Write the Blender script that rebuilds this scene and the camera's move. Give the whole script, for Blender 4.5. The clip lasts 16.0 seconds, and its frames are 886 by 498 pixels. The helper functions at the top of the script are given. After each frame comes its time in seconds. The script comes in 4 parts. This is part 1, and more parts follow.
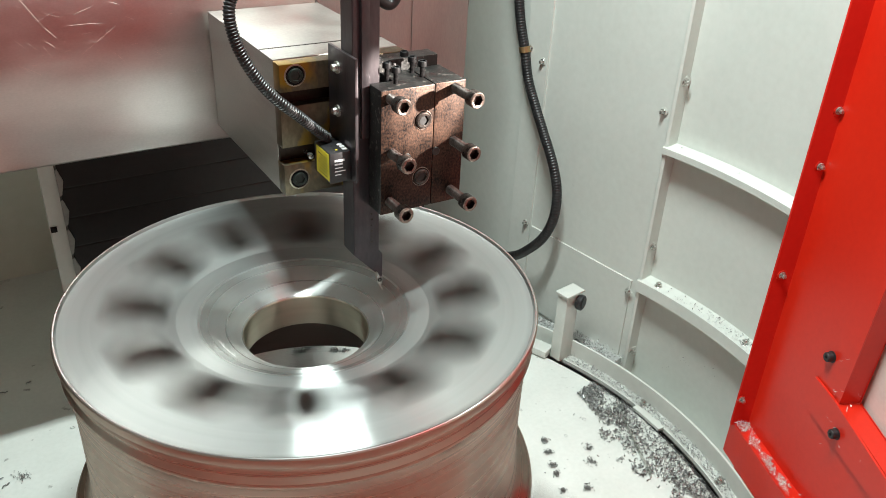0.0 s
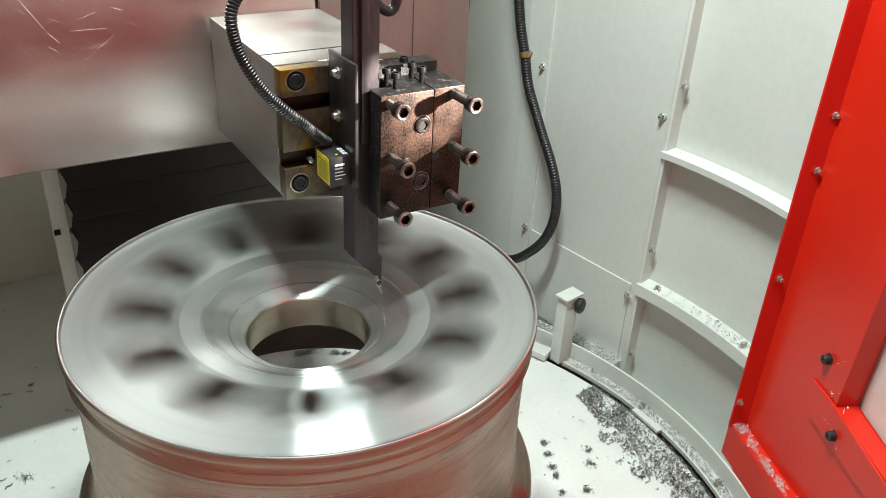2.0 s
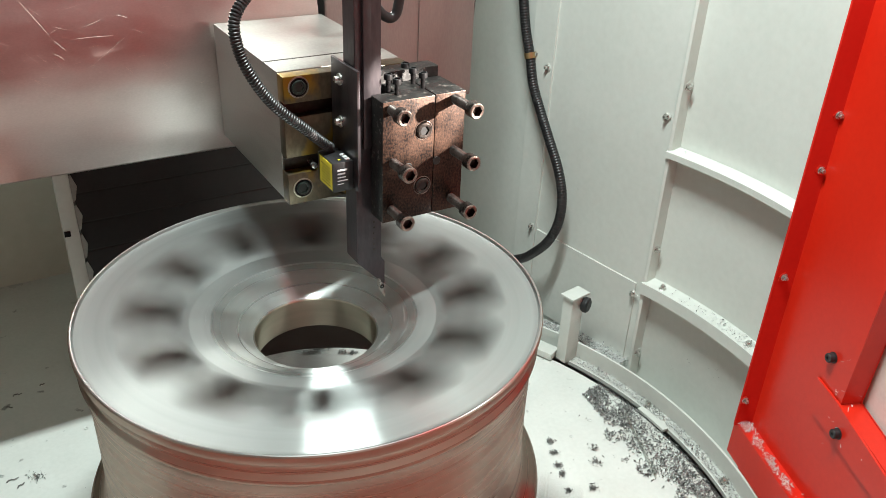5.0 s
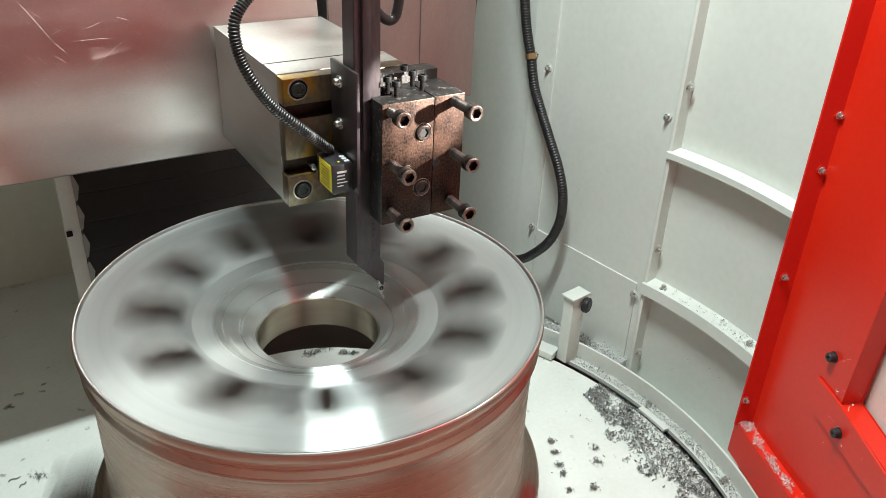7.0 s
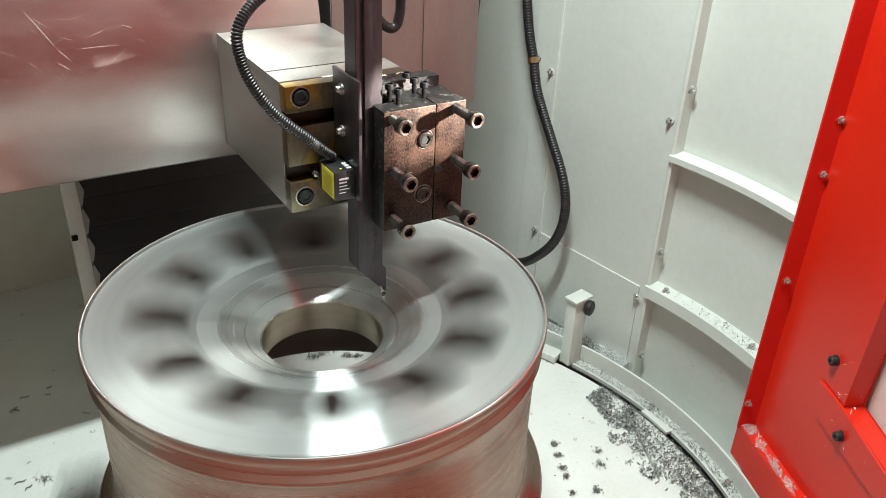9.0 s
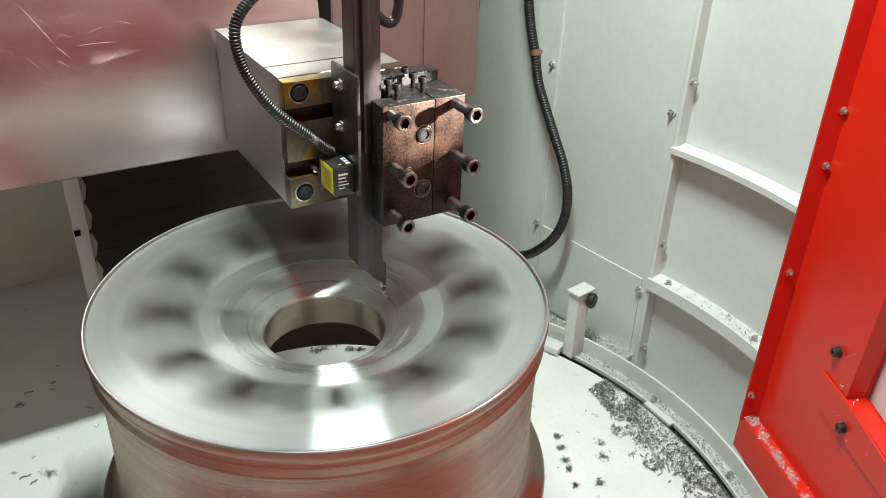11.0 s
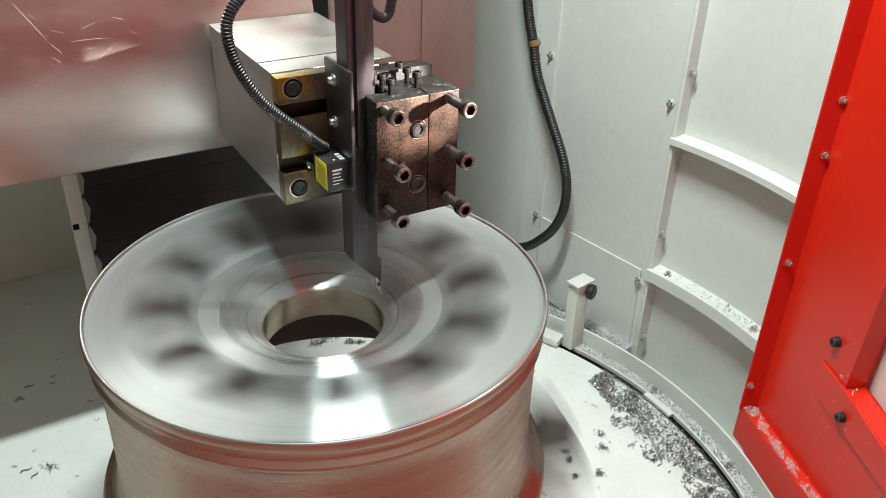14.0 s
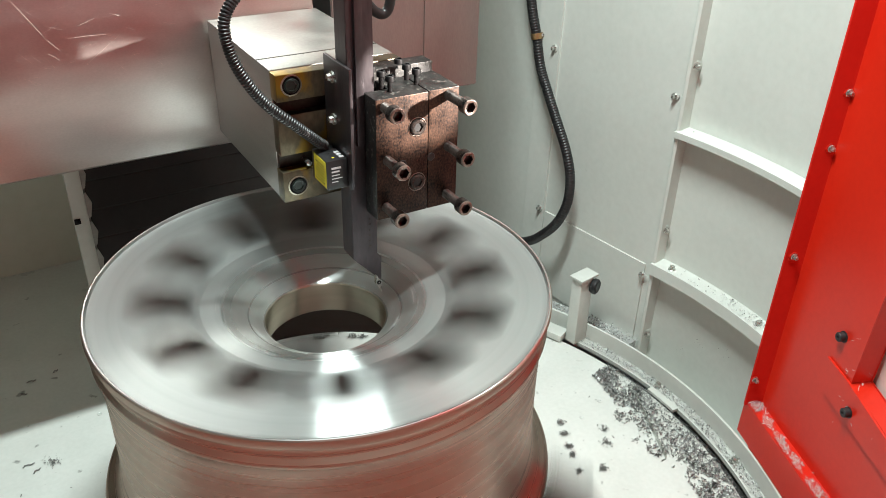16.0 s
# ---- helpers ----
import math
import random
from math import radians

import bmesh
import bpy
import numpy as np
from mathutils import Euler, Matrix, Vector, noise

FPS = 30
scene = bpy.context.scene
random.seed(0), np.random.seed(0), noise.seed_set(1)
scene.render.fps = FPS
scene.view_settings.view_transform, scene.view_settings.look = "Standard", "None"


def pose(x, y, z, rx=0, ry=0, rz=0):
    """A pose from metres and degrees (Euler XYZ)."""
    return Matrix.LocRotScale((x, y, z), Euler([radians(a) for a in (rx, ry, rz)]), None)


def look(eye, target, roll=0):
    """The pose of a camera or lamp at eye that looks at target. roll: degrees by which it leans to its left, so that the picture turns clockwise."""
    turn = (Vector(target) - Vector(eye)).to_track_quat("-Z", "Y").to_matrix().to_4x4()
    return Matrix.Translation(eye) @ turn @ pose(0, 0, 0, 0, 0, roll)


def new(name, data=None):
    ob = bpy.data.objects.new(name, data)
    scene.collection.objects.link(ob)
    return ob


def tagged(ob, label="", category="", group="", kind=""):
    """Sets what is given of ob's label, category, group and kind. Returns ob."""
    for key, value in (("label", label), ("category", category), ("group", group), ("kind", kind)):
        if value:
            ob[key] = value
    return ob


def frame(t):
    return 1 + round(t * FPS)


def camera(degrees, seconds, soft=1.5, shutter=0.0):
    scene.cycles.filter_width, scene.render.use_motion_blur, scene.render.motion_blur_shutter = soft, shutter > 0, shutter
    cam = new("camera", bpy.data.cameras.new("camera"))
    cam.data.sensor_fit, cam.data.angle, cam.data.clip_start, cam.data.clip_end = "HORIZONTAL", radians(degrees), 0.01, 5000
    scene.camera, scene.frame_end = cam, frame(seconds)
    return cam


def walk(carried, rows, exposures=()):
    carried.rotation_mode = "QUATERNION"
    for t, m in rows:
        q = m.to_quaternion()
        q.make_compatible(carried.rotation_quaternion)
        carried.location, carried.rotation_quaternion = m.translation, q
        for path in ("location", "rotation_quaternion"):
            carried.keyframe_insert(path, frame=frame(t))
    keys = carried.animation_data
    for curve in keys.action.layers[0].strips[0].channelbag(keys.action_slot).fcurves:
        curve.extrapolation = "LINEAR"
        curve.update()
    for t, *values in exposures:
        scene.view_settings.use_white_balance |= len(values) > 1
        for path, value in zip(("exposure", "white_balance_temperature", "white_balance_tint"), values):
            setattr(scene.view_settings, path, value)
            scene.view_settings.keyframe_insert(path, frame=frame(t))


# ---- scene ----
HFOV = 57.26
cam = camera(HFOV, 16.0, soft=0.72, shutter=0.30)


def aim(x, y, z, turn, dip, lean):
    """A camera pose from its place, its heading clockwise from +y, its dip below the horizon and its lean."""
    a, b = radians(turn), radians(dip)
    way = Vector((math.sin(a) * math.cos(b), math.cos(a) * math.cos(b), -math.sin(b)))
    return look((x, y, z), Vector((x, y, z)) + way, lean)


walk(cam, [(t, aim(*v)) for t, *v in (
    (0, -0.2659, -0.6806, 0.8751, 32.600, 29.393, 2.982),
    (0.5, -0.2672, -0.6841, 0.8768, 32.524, 29.303, 2.964),
    (1, -0.2697, -0.6865, 0.8778, 32.534, 29.226, 2.951),
    (1.5, -0.2714, -0.6885, 0.8761, 32.557, 29.096, 3.039),
    (2, -0.2717, -0.6880, 0.8777, 32.596, 29.063, 3.073),
    (2.5, -0.2719, -0.6890, 0.8797, 32.558, 29.084, 3.040),
    (3, -0.2735, -0.6899, 0.8803, 32.505, 29.076, 2.997),
    (3.5, -0.2729, -0.6888, 0.8795, 32.369, 29.104, 2.920),
    (4, -0.2740, -0.6907, 0.8832, 32.152, 29.152, 2.687),
    (6.5, -0.2772, -0.6955, 0.8835, 32.061, 29.119, 2.578),
    (7, -0.2791, -0.6959, 0.8825, 32.106, 29.034, 2.658),
    (7.5, -0.2799, -0.6960, 0.8842, 32.010, 29.052, 2.587),
    (8, -0.2816, -0.6956, 0.8872, 31.977, 28.976, 2.531),
    (8.5, -0.2808, -0.6978, 0.8905, 31.855, 29.001, 2.445),
    (9, -0.2807, -0.6977, 0.8883, 31.861, 28.974, 2.467),
    (11.5, -0.2790, -0.6985, 0.8896, 31.478, 29.634, 1.873),
    (12, -0.2786, -0.6981, 0.8911, 31.356, 29.747, 1.721),
    (12.5, -0.2796, -0.6967, 0.8885, 31.475, 29.791, 1.752),
    (13, -0.2790, -0.7001, 0.8897, 31.473, 29.844, 1.730),
    (13.5, -0.2782, -0.7014, 0.8899, 31.542, 29.877, 1.715),
    (14, -0.2777, -0.6993, 0.8869, 31.639, 29.958, 1.790),
    (14.5, -0.2762, -0.6960, 0.8840, 31.699, 30.100, 1.850),
    (15, -0.2740, -0.6948, 0.8858, 31.551, 30.361, 1.699),
    (15.5, -0.2721, -0.6953, 0.8843, 31.435, 30.429, 1.673),
    (16, -0.2752, -0.6940, 0.8849, 31.443, 30.414, 1.630),
)])

# ---- world, lamps ----
world = bpy.data.worlds.new("world")
scene.world = world
world.use_nodes = True
world.node_tree.nodes["Background"].inputs[0].default_value = (0.9, 0.95, 1.0, 1)
world.node_tree.nodes["Background"].inputs[1].default_value = 0.15
scene.view_settings.exposure = 0.0


def area_lamp(name, eye, target, sx, sy, watts, colour):
    data = bpy.data.lights.new(name, "AREA")
    data.shape, data.size, data.size_y, data.energy, data.color = "RECTANGLE", sx, sy, watts, colour
    ob = new(name, data)
    ob.matrix_world = look(eye, target)
    return tagged(ob, "bright white work lamp under the machine's roof", "lamp")


area_lamp("work_lamp", (0.075, -0.10, 1.70), (0.075, -0.07, 0.3), 0.40, 0.050, 33.0, (0.885, 1.0, 0.975))
# Spot lamp made up to throw the bounded warm patch onto the holder.
spot = bpy.data.lights.new("added_spot", "SPOT")
spot.energy, spot.spot_size, spot.spot_blend, spot.shadow_soft_size, spot.color = 132.0, radians(11.2), 0.30, 0.010, (1.0, 0.92, 0.84)
added_spot = new("added_spot", spot)
added_spot.matrix_world = look((0.480, -0.440, 0.725), (0.122, -0.03, 0.609))
tagged(added_spot, "added unseen spot lamp at the door window, lighting the tool holder", "lamp")

# ---- materials ----


class Nodes:
    def __init__(self, name):
        self.mat = bpy.data.materials.new(name)
        self.mat.use_nodes = True
        self.tree = self.mat.node_tree
        self.bsdf = self.tree.nodes["Principled BSDF"]

    def add(self, kind, **sockets):
        n = self.tree.nodes.new(kind)
        for k, v in sockets.items():
            n.inputs[k.replace("_", " ")].default_value = v
        return n

    def link(self, a, b):
        self.tree.links.new(a, b)

    def noise(self, vec, scale, detail=4.0):
        n = self.add("ShaderNodeTexNoise", Scale=scale, Detail=detail)
        self.link(vec, n.inputs["Vector"])
        return n.outputs["Fac"]

    def ramp(self, fac, stops):
        n = self.add("ShaderNodeValToRGB")
        while len(n.color_ramp.elements) < len(stops):
            n.color_ramp.elements.new(0.5)
        for e, (p, c) in zip(n.color_ramp.elements, stops):
            e.position, e.color = p, (*c, 1) if len(c) == 3 else c
        self.link(fac, n.inputs["Fac"])
        return n.outputs["Color"]

    def span(self, fac, lo, hi):
        n = self.add("ShaderNodeMapRange", From_Min=0.3, From_Max=0.7, To_Min=lo, To_Max=hi)
        self.link(fac, n.inputs["Value"])
        return n.outputs["Result"]

    def bump(self, fac, strength, distance):
        n = self.add("ShaderNodeBump", Strength=strength, Distance=distance)
        self.link(fac, n.inputs["Height"])
        self.link(n.outputs["Normal"], self.bsdf.inputs["Normal"])


def surface(name, dark, light, rough=(0.4, 0.6), metal=0.0, scale=12.0, fine=180.0, relief=0.15, depth=0.0006, spots=None, stretch=(1, 1, 1), spot_scale=60.0, spot_at=0.64, coat=0.0, grain=0.35, edges=(0.3, 0.7), dents=0.0):
    """A surface with two scales of colour variation, uneven gloss and fine relief; spots: the colour of stains."""
    s = Nodes(name)
    co = s.add("ShaderNodeTexCoord").outputs["Object"]
    m = s.add("ShaderNodeMapping", Scale=stretch)
    s.link(co, m.inputs["Vector"])
    vec = m.outputs["Vector"]
    big, small = s.noise(vec, scale, 5.0), s.noise(vec, fine, 3.0)
    mix = s.add("ShaderNodeMix")
    mix.inputs["Factor"].default_value = grain
    s.link(big, mix.inputs["A"])
    s.link(small, mix.inputs["B"])
    col = s.ramp(mix.outputs["Result"], [(edges[0], dark), (edges[1], light)])
    if spots:
        f = s.ramp(s.noise(vec, spot_scale, 6.0), [(spot_at, (0, 0, 0)), (spot_at + 0.06, (1, 1, 1))])
        c = s.add("ShaderNodeMix")
        c.data_type = "RGBA"
        s.link(f, c.inputs["Factor"])
        s.link(col, c.inputs["A"])
        c.inputs["B"].default_value = (*spots, 1)
        col = c.outputs["Result"]
    s.link(col, s.bsdf.inputs["Base Color"])
    s.link(s.span(big, *rough), s.bsdf.inputs["Roughness"])
    s.bsdf.inputs["Metallic"].default_value = metal
    s.bsdf.inputs["Coat Weight"].default_value = coat
    if relief:
        s.bump(small, relief, depth)
    if dents:
        low = s.add("ShaderNodeBump", Strength=dents, Distance=0.004)
        s.link(s.noise(vec, 5.0, 2.0), low.inputs["Height"])
        s.link(low.outputs["Normal"], s.bsdf.inputs["Normal"].links[0].from_node.inputs["Normal"])
    return s.mat


def turned(name, dark, light, rough, aniso, groove=0.08, matt=0.55, share=0.16):
    """Turned aluminium: fine rings round the z axis, gloss drawn out across them."""
    s = Nodes(name)
    co = s.add("ShaderNodeTexCoord").outputs["Object"]
    sep = s.add("ShaderNodeSeparateXYZ")
    s.link(co, sep.inputs[0])
    flat = s.add("ShaderNodeCombineXYZ")
    s.link(sep.outputs["X"], flat.inputs["X"])
    s.link(sep.outputs["Y"], flat.inputs["Y"])
    ln = s.add("ShaderNodeVectorMath")
    ln.operation = "LENGTH"
    s.link(flat.outputs[0], ln.inputs[0])
    pos = s.add("ShaderNodeCombineXYZ")
    s.link(ln.outputs["Value"], pos.inputs["X"])
    s.link(sep.outputs["Z"], pos.inputs["Z"])
    rings, blot = s.noise(pos.outputs[0], 900.0, 2.0), s.noise(pos.outputs[0], 70.0, 3.0)
    col = s.ramp(blot, [(0.3, dark), (0.7, light)])
    gloss = s.add("ShaderNodeBsdfAnisotropic", Anisotropy=aniso)
    s.link(col, gloss.inputs["Color"])
    s.link(s.span(blot, *rough), gloss.inputs["Roughness"])
    cross = s.add("ShaderNodeVectorMath")
    cross.operation = "CROSS_PRODUCT"
    cross.inputs[0].default_value = (0, 0, 1)
    s.link(co, cross.inputs[1])
    turn = s.add("ShaderNodeVectorTransform")
    turn.vector_type, turn.convert_from, turn.convert_to = "VECTOR", "OBJECT", "WORLD"
    s.link(cross.outputs["Vector"], turn.inputs[0])
    s.link(turn.outputs[0], gloss.inputs["Tangent"])
    s.link(col, s.bsdf.inputs["Base Color"])
    s.bsdf.inputs["Metallic"].default_value, s.bsdf.inputs["Roughness"].default_value = 1.0, matt
    s.bump(rings, groove, 0.0003)
    blend = s.add("ShaderNodeMixShader", Fac=share)
    s.link(gloss.outputs[0], blend.inputs[1])
    s.link(s.bsdf.outputs[0], blend.inputs[2])
    s.link(blend.outputs[0], s.tree.nodes["Material Output"].inputs["Surface"])
    return s.mat


white_wall = surface("white enamel", (0.575, 0.595, 0.55), (0.665, 0.685, 0.64), (0.35, 0.5), scale=5, fine=90, relief=0.05, spots=(0.53, 0.54, 0.50), spot_scale=25, spot_at=0.74)
white_floor = surface("oily white floor enamel", (0.62, 0.64, 0.60), (0.74, 0.76, 0.72), (0.25, 0.5), scale=9, fine=140, relief=0.08, spots=(0.30, 0.31, 0.29), spot_scale=38, spot_at=0.66)
# Back wall's enamel, paler than white_wall to stand in for light it lacks.
lifted_wall = surface("wall enamel lifted in tone for missing light", (0.72, 0.74, 0.63), (0.82, 0.84, 0.74), (0.5, 0.7), scale=5, fine=60, relief=0.05)
red_paint = surface("red enamel", (0.62, 0.017, 0.006), (0.71, 0.026, 0.009), (0.28, 0.42), scale=7, fine=130, relief=0.06)
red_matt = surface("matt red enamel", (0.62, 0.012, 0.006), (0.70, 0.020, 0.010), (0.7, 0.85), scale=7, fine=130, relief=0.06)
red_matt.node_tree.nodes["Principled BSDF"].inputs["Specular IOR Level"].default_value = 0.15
sheet = surface("scratched stainless sheet", (0.52, 0.48, 0.46), (0.64, 0.60, 0.57), (0.28, 0.35), 1.0, scale=7, fine=160, relief=0.08, depth=0.0003, stretch=(2, 4, 4), dents=0.22)
slide_sheet = surface("brushed slide sheet", (0.34, 0.32, 0.31), (0.44, 0.41, 0.39), (0.36, 0.41), 1.0, scale=6, fine=160, relief=0.06, depth=0.0003, stretch=(4, 4, 1))
block_steel = surface("milled grey steel", (0.32, 0.31, 0.29), (0.44, 0.43, 0.40), (0.38, 0.55), 0.85, scale=22, fine=260, relief=0.12, depth=0.0004, stretch=(1, 1, 5))
gold_steel = surface("oil-stained golden steel", (0.055, 0.045, 0.032), (0.18, 0.15, 0.10), (0.36, 0.52), 0.85, scale=14, fine=240, relief=0.15, depth=0.0004, spots=(0.25, 0.155, 0.022), spot_scale=15, spot_at=0.53, stretch=(1.0, 1.0, 0.6))
black_oxide = surface("black oxide steel", (0.005, 0.005, 0.006), (0.016, 0.015, 0.015), (0.42, 0.6), 0.2, scale=40, fine=300, relief=0.12, depth=0.0003)
worn_holder = surface("worn black and bronze holder steel", (0.004, 0.003, 0.003), (0.105, 0.052, 0.031), (0.32, 0.55), 0.6, scale=48, fine=520, relief=0.5, depth=0.0004, grain=0.55, edges=(0.38, 0.72), stretch=(1.0, 1.0, 0.7))
# Blackened top steel; on the jaws' left sides its black paints in shade.
holder_top_shade = surface("rough blackened holder steel with pale flecks", (0.006, 0.006, 0.006), (0.030, 0.028, 0.026), (0.35, 0.6), 0.4, scale=60, fine=400, relief=0.5, depth=0.0005, spots=(0.11, 0.10, 0.09), spot_scale=170, spot_at=0.60)
dark_shank = surface("dark burnished shank steel", (0.055, 0.048, 0.055), (0.12, 0.105, 0.11), (0.28, 0.42), 0.8, scale=26, fine=300, relief=0.1, depth=0.0003, stretch=(1, 1, 0.3))
bright_screw = surface("worn screw steel", (0.030, 0.026, 0.024), (0.12, 0.10, 0.09), (0.25, 0.4), 0.85, scale=120, fine=500, relief=0.1, depth=0.0002)
zinc = surface("zinc plated steel", (0.42, 0.42, 0.39), (0.74, 0.74, 0.70), (0.22, 0.36), 0.9, scale=120, fine=400, relief=0.05)
black_oxide.node_tree.nodes["Principled BSDF"].inputs["Specular IOR Level"].default_value = 0.15
rubber = surface("black rubber", (0.012, 0.012, 0.013), (0.030, 0.029, 0.030), (0.40, 0.6), scale=40, fine=300, relief=0.15)
hose_skin = surface("dusty black corrugated hose", (0.006, 0.006, 0.007), (0.024, 0.022, 0.022), (0.34, 0.50), scale=70, fine=300, relief=0.1)
plastic = surface("black sensor plastic", (0.014, 0.014, 0.015), (0.026, 0.026, 0.028), (0.3, 0.42), scale=60, fine=400, relief=0.05)
yellow = surface("yellow label", (0.80, 0.70, 0.03), (0.90, 0.80, 0.08), (0.4, 0.5), scale=60, fine=400, relief=0.0)
white_print = surface("white print", (0.70, 0.71, 0.72), (0.78, 0.79, 0.80), (0.45, 0.5), scale=90, fine=400, relief=0.0)
black_print = surface("black print", (0.02, 0.02, 0.02), (0.03, 0.03, 0.03), (0.45, 0.5), scale=90, fine=400, relief=0.0)
bellows_skin = surface("dark glossy bellows", (0.012, 0.010, 0.010), (0.024, 0.019, 0.019), (0.34, 0.46), scale=9, fine=120, relief=0.08)
dark_gap = surface("dark oily gap", (0.010, 0.010, 0.010), (0.028, 0.027, 0.025), (0.4, 0.6), scale=40, fine=200, relief=0.2)
rim_metal = surface("worn bright screw rim", (0.14, 0.11, 0.095), (0.36, 0.29, 0.25), (0.25, 0.4), 0.9, scale=150, fine=600, relief=0.1, depth=0.0002)
pale_edge = surface("rubbed pale steel edge", (0.24, 0.22, 0.17), (0.44, 0.40, 0.32), (0.25, 0.4), 0.9, scale=120, fine=500, relief=0.05)
green_screw = surface("oily greenish black screw", (0.006, 0.010, 0.008), (0.022, 0.032, 0.026), (0.25, 0.4), 0.3, scale=120, fine=500, relief=0.05)
slot_steel = surface("oily brown slot steel", (0.012, 0.009, 0.007), (0.045, 0.034, 0.024), (0.35, 0.5), 0.6, scale=50, fine=300, relief=0.1)
chip_metal = surface("aluminium chips", (0.28, 0.29, 0.28), (0.60, 0.61, 0.60), (0.26, 0.42), 0.8, scale=160, fine=600, relief=0.1, spots=(0.17, 0.17, 0.17), spot_scale=120, spot_at=0.55)
bright_chips = surface("bright fine chips", (0.55, 0.56, 0.55), (0.85, 0.86, 0.85), (0.35, 0.5), 0.7, scale=160, fine=600, relief=0.1)
oily_chips = surface("oily dark chips", (0.13, 0.13, 0.125), (0.34, 0.34, 0.33), (0.28, 0.45), 0.6, scale=160, fine=600, relief=0.1)
face_metal = turned("turned aluminium face", (0.40, 0.42, 0.41), (0.46, 0.48, 0.47), (0.27, 0.31), 0.82, 0.02, 0.62, 0.50)
lip_metal = turned("freshly turned bright lip", (0.80, 0.82, 0.80), (0.90, 0.91, 0.90), (0.16, 0.20), 0.3, 0.02, 0.35, 0.4)
hub_metal = turned("polished aluminium hub cone", (0.64, 0.67, 0.65), (0.78, 0.81, 0.79), (0.25, 0.31), 0.80, 0.04, 0.48, 0.36)
barrel_metal = turned("turned aluminium barrel", (0.43, 0.345, 0.290), (0.45, 0.365, 0.308), (0.25, 0.31), 0.5, 0.003, 0.42, 0.30)
bore_metal = turned("turned bore", (0.46, 0.42, 0.33), (0.60, 0.55, 0.45), (0.28, 0.36), 0.6, 0.2)
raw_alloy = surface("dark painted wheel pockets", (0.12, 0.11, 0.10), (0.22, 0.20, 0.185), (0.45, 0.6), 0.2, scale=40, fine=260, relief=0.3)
chuck_steel = surface("dark chuck steel", (0.07, 0.065, 0.06), (0.15, 0.14, 0.13), (0.35, 0.5), 0.8, scale=40, fine=300, relief=0.15)
pane_milk = surface("milky scratched pane", (0.72, 0.66, 0.60), (0.84, 0.79, 0.74), (0.15, 0.3), scale=14, fine=200, relief=0.05)
dull_red = surface("dull red door enamel", (0.27, 0.040, 0.032), (0.33, 0.052, 0.042), (0.4, 0.6), scale=3, fine=90, relief=0.05)
roof_grey = surface("grey roof enamel", (0.24, 0.25, 0.24), (0.32, 0.33, 0.32), (0.5, 0.7), scale=3, fine=60, relief=0.05)
# Red chosen for the tint that unseen panels reflect into barrel and arm.
dusty_red = surface("dusty red of the unseen reflectors", (0.44, 0.12, 0.085), (0.53, 0.16, 0.115), (0.4, 0.6), scale=6, fine=90, relief=0.05)
scratch_metal = surface("bright scratched steel", (0.72, 0.60, 0.55), (0.88, 0.76, 0.70), (0.45, 0.55), 0.4, scale=90, fine=400, relief=0)
brass = surface("brass clip", (0.38, 0.24, 0.11), (0.52, 0.36, 0.18), (0.3, 0.45), 0.9, scale=90, fine=400, relief=0.1)

# ---- mesh helpers ----


def part(name, bm, material, parent=None, label="", smooth=True, at=None):
    """Links a bmesh as one mesh object under a thing or a part."""
    me = bpy.data.meshes.new(name)
    bmesh.ops.recalc_face_normals(bm, faces=bm.faces[:])
    bm.to_mesh(me)
    bm.free()
    me.materials.append(material)
    if smooth:
        me.shade_smooth()
        me.set_sharp_from_angle(angle=radians(32))
    ob = new(name, me)
    if parent:
        ob.parent = parent
    if at is not None:
        ob.matrix_basis = at
    return tagged(ob, label)


def thing(name, label, category, group="", kind="", at=None):
    ob = new(name)
    ob.empty_display_size = 0.02
    if at is not None:
        ob.matrix_basis = at
    return tagged(ob, label, category, group, kind)


def box(x0, x1, y0, y1, z0, z1, bevel=0.0008, bm=None):
    bm2 = bmesh.new()
    bmesh.ops.create_cube(bm2, size=1.0, matrix=Matrix.Translation(((x0 + x1) / 2, (y0 + y1) / 2, (z0 + z1) / 2)) @ Matrix.Diagonal((x1 - x0, y1 - y0, z1 - z0, 1)))
    if bevel:
        bmesh.ops.bevel(bm2, geom=bm2.edges[:], offset=bevel, segments=2, affect="EDGES", profile=0.6)
    return merge(bm, bm2)


def merge(bm, other):
    if bm is None:
        return other
    tmp = bpy.data.meshes.new("tmp")
    other.to_mesh(tmp)
    other.free()
    bm.from_mesh(tmp)
    bpy.data.meshes.remove(tmp)
    return bm


def extrude(outline, a, b, axis="y", bevel=0.0, bm=None):
    """A prism: an outline in the plane across axis, from a to b along it."""
    put = {"x": lambda u, v, w: (w, u, v), "y": lambda u, v, w: (u, w, v), "z": lambda u, v, w: (u, v, w)}[axis]
    bm2 = bmesh.new()
    lo = [bm2.verts.new(put(u, v, a)) for u, v in outline]
    hi = [bm2.verts.new(put(u, v, b)) for u, v in outline]
    n = len(lo)
    bm2.faces.new(lo)
    bm2.faces.new(hi[::-1])
    for i in range(n):
        bm2.faces.new((lo[i], hi[i], hi[(i + 1) % n], lo[(i + 1) % n]))
    if bevel:
        bmesh.ops.bevel(bm2, geom=bm2.edges[:], offset=bevel, segments=2, affect="EDGES")
    return merge(bm, bm2)


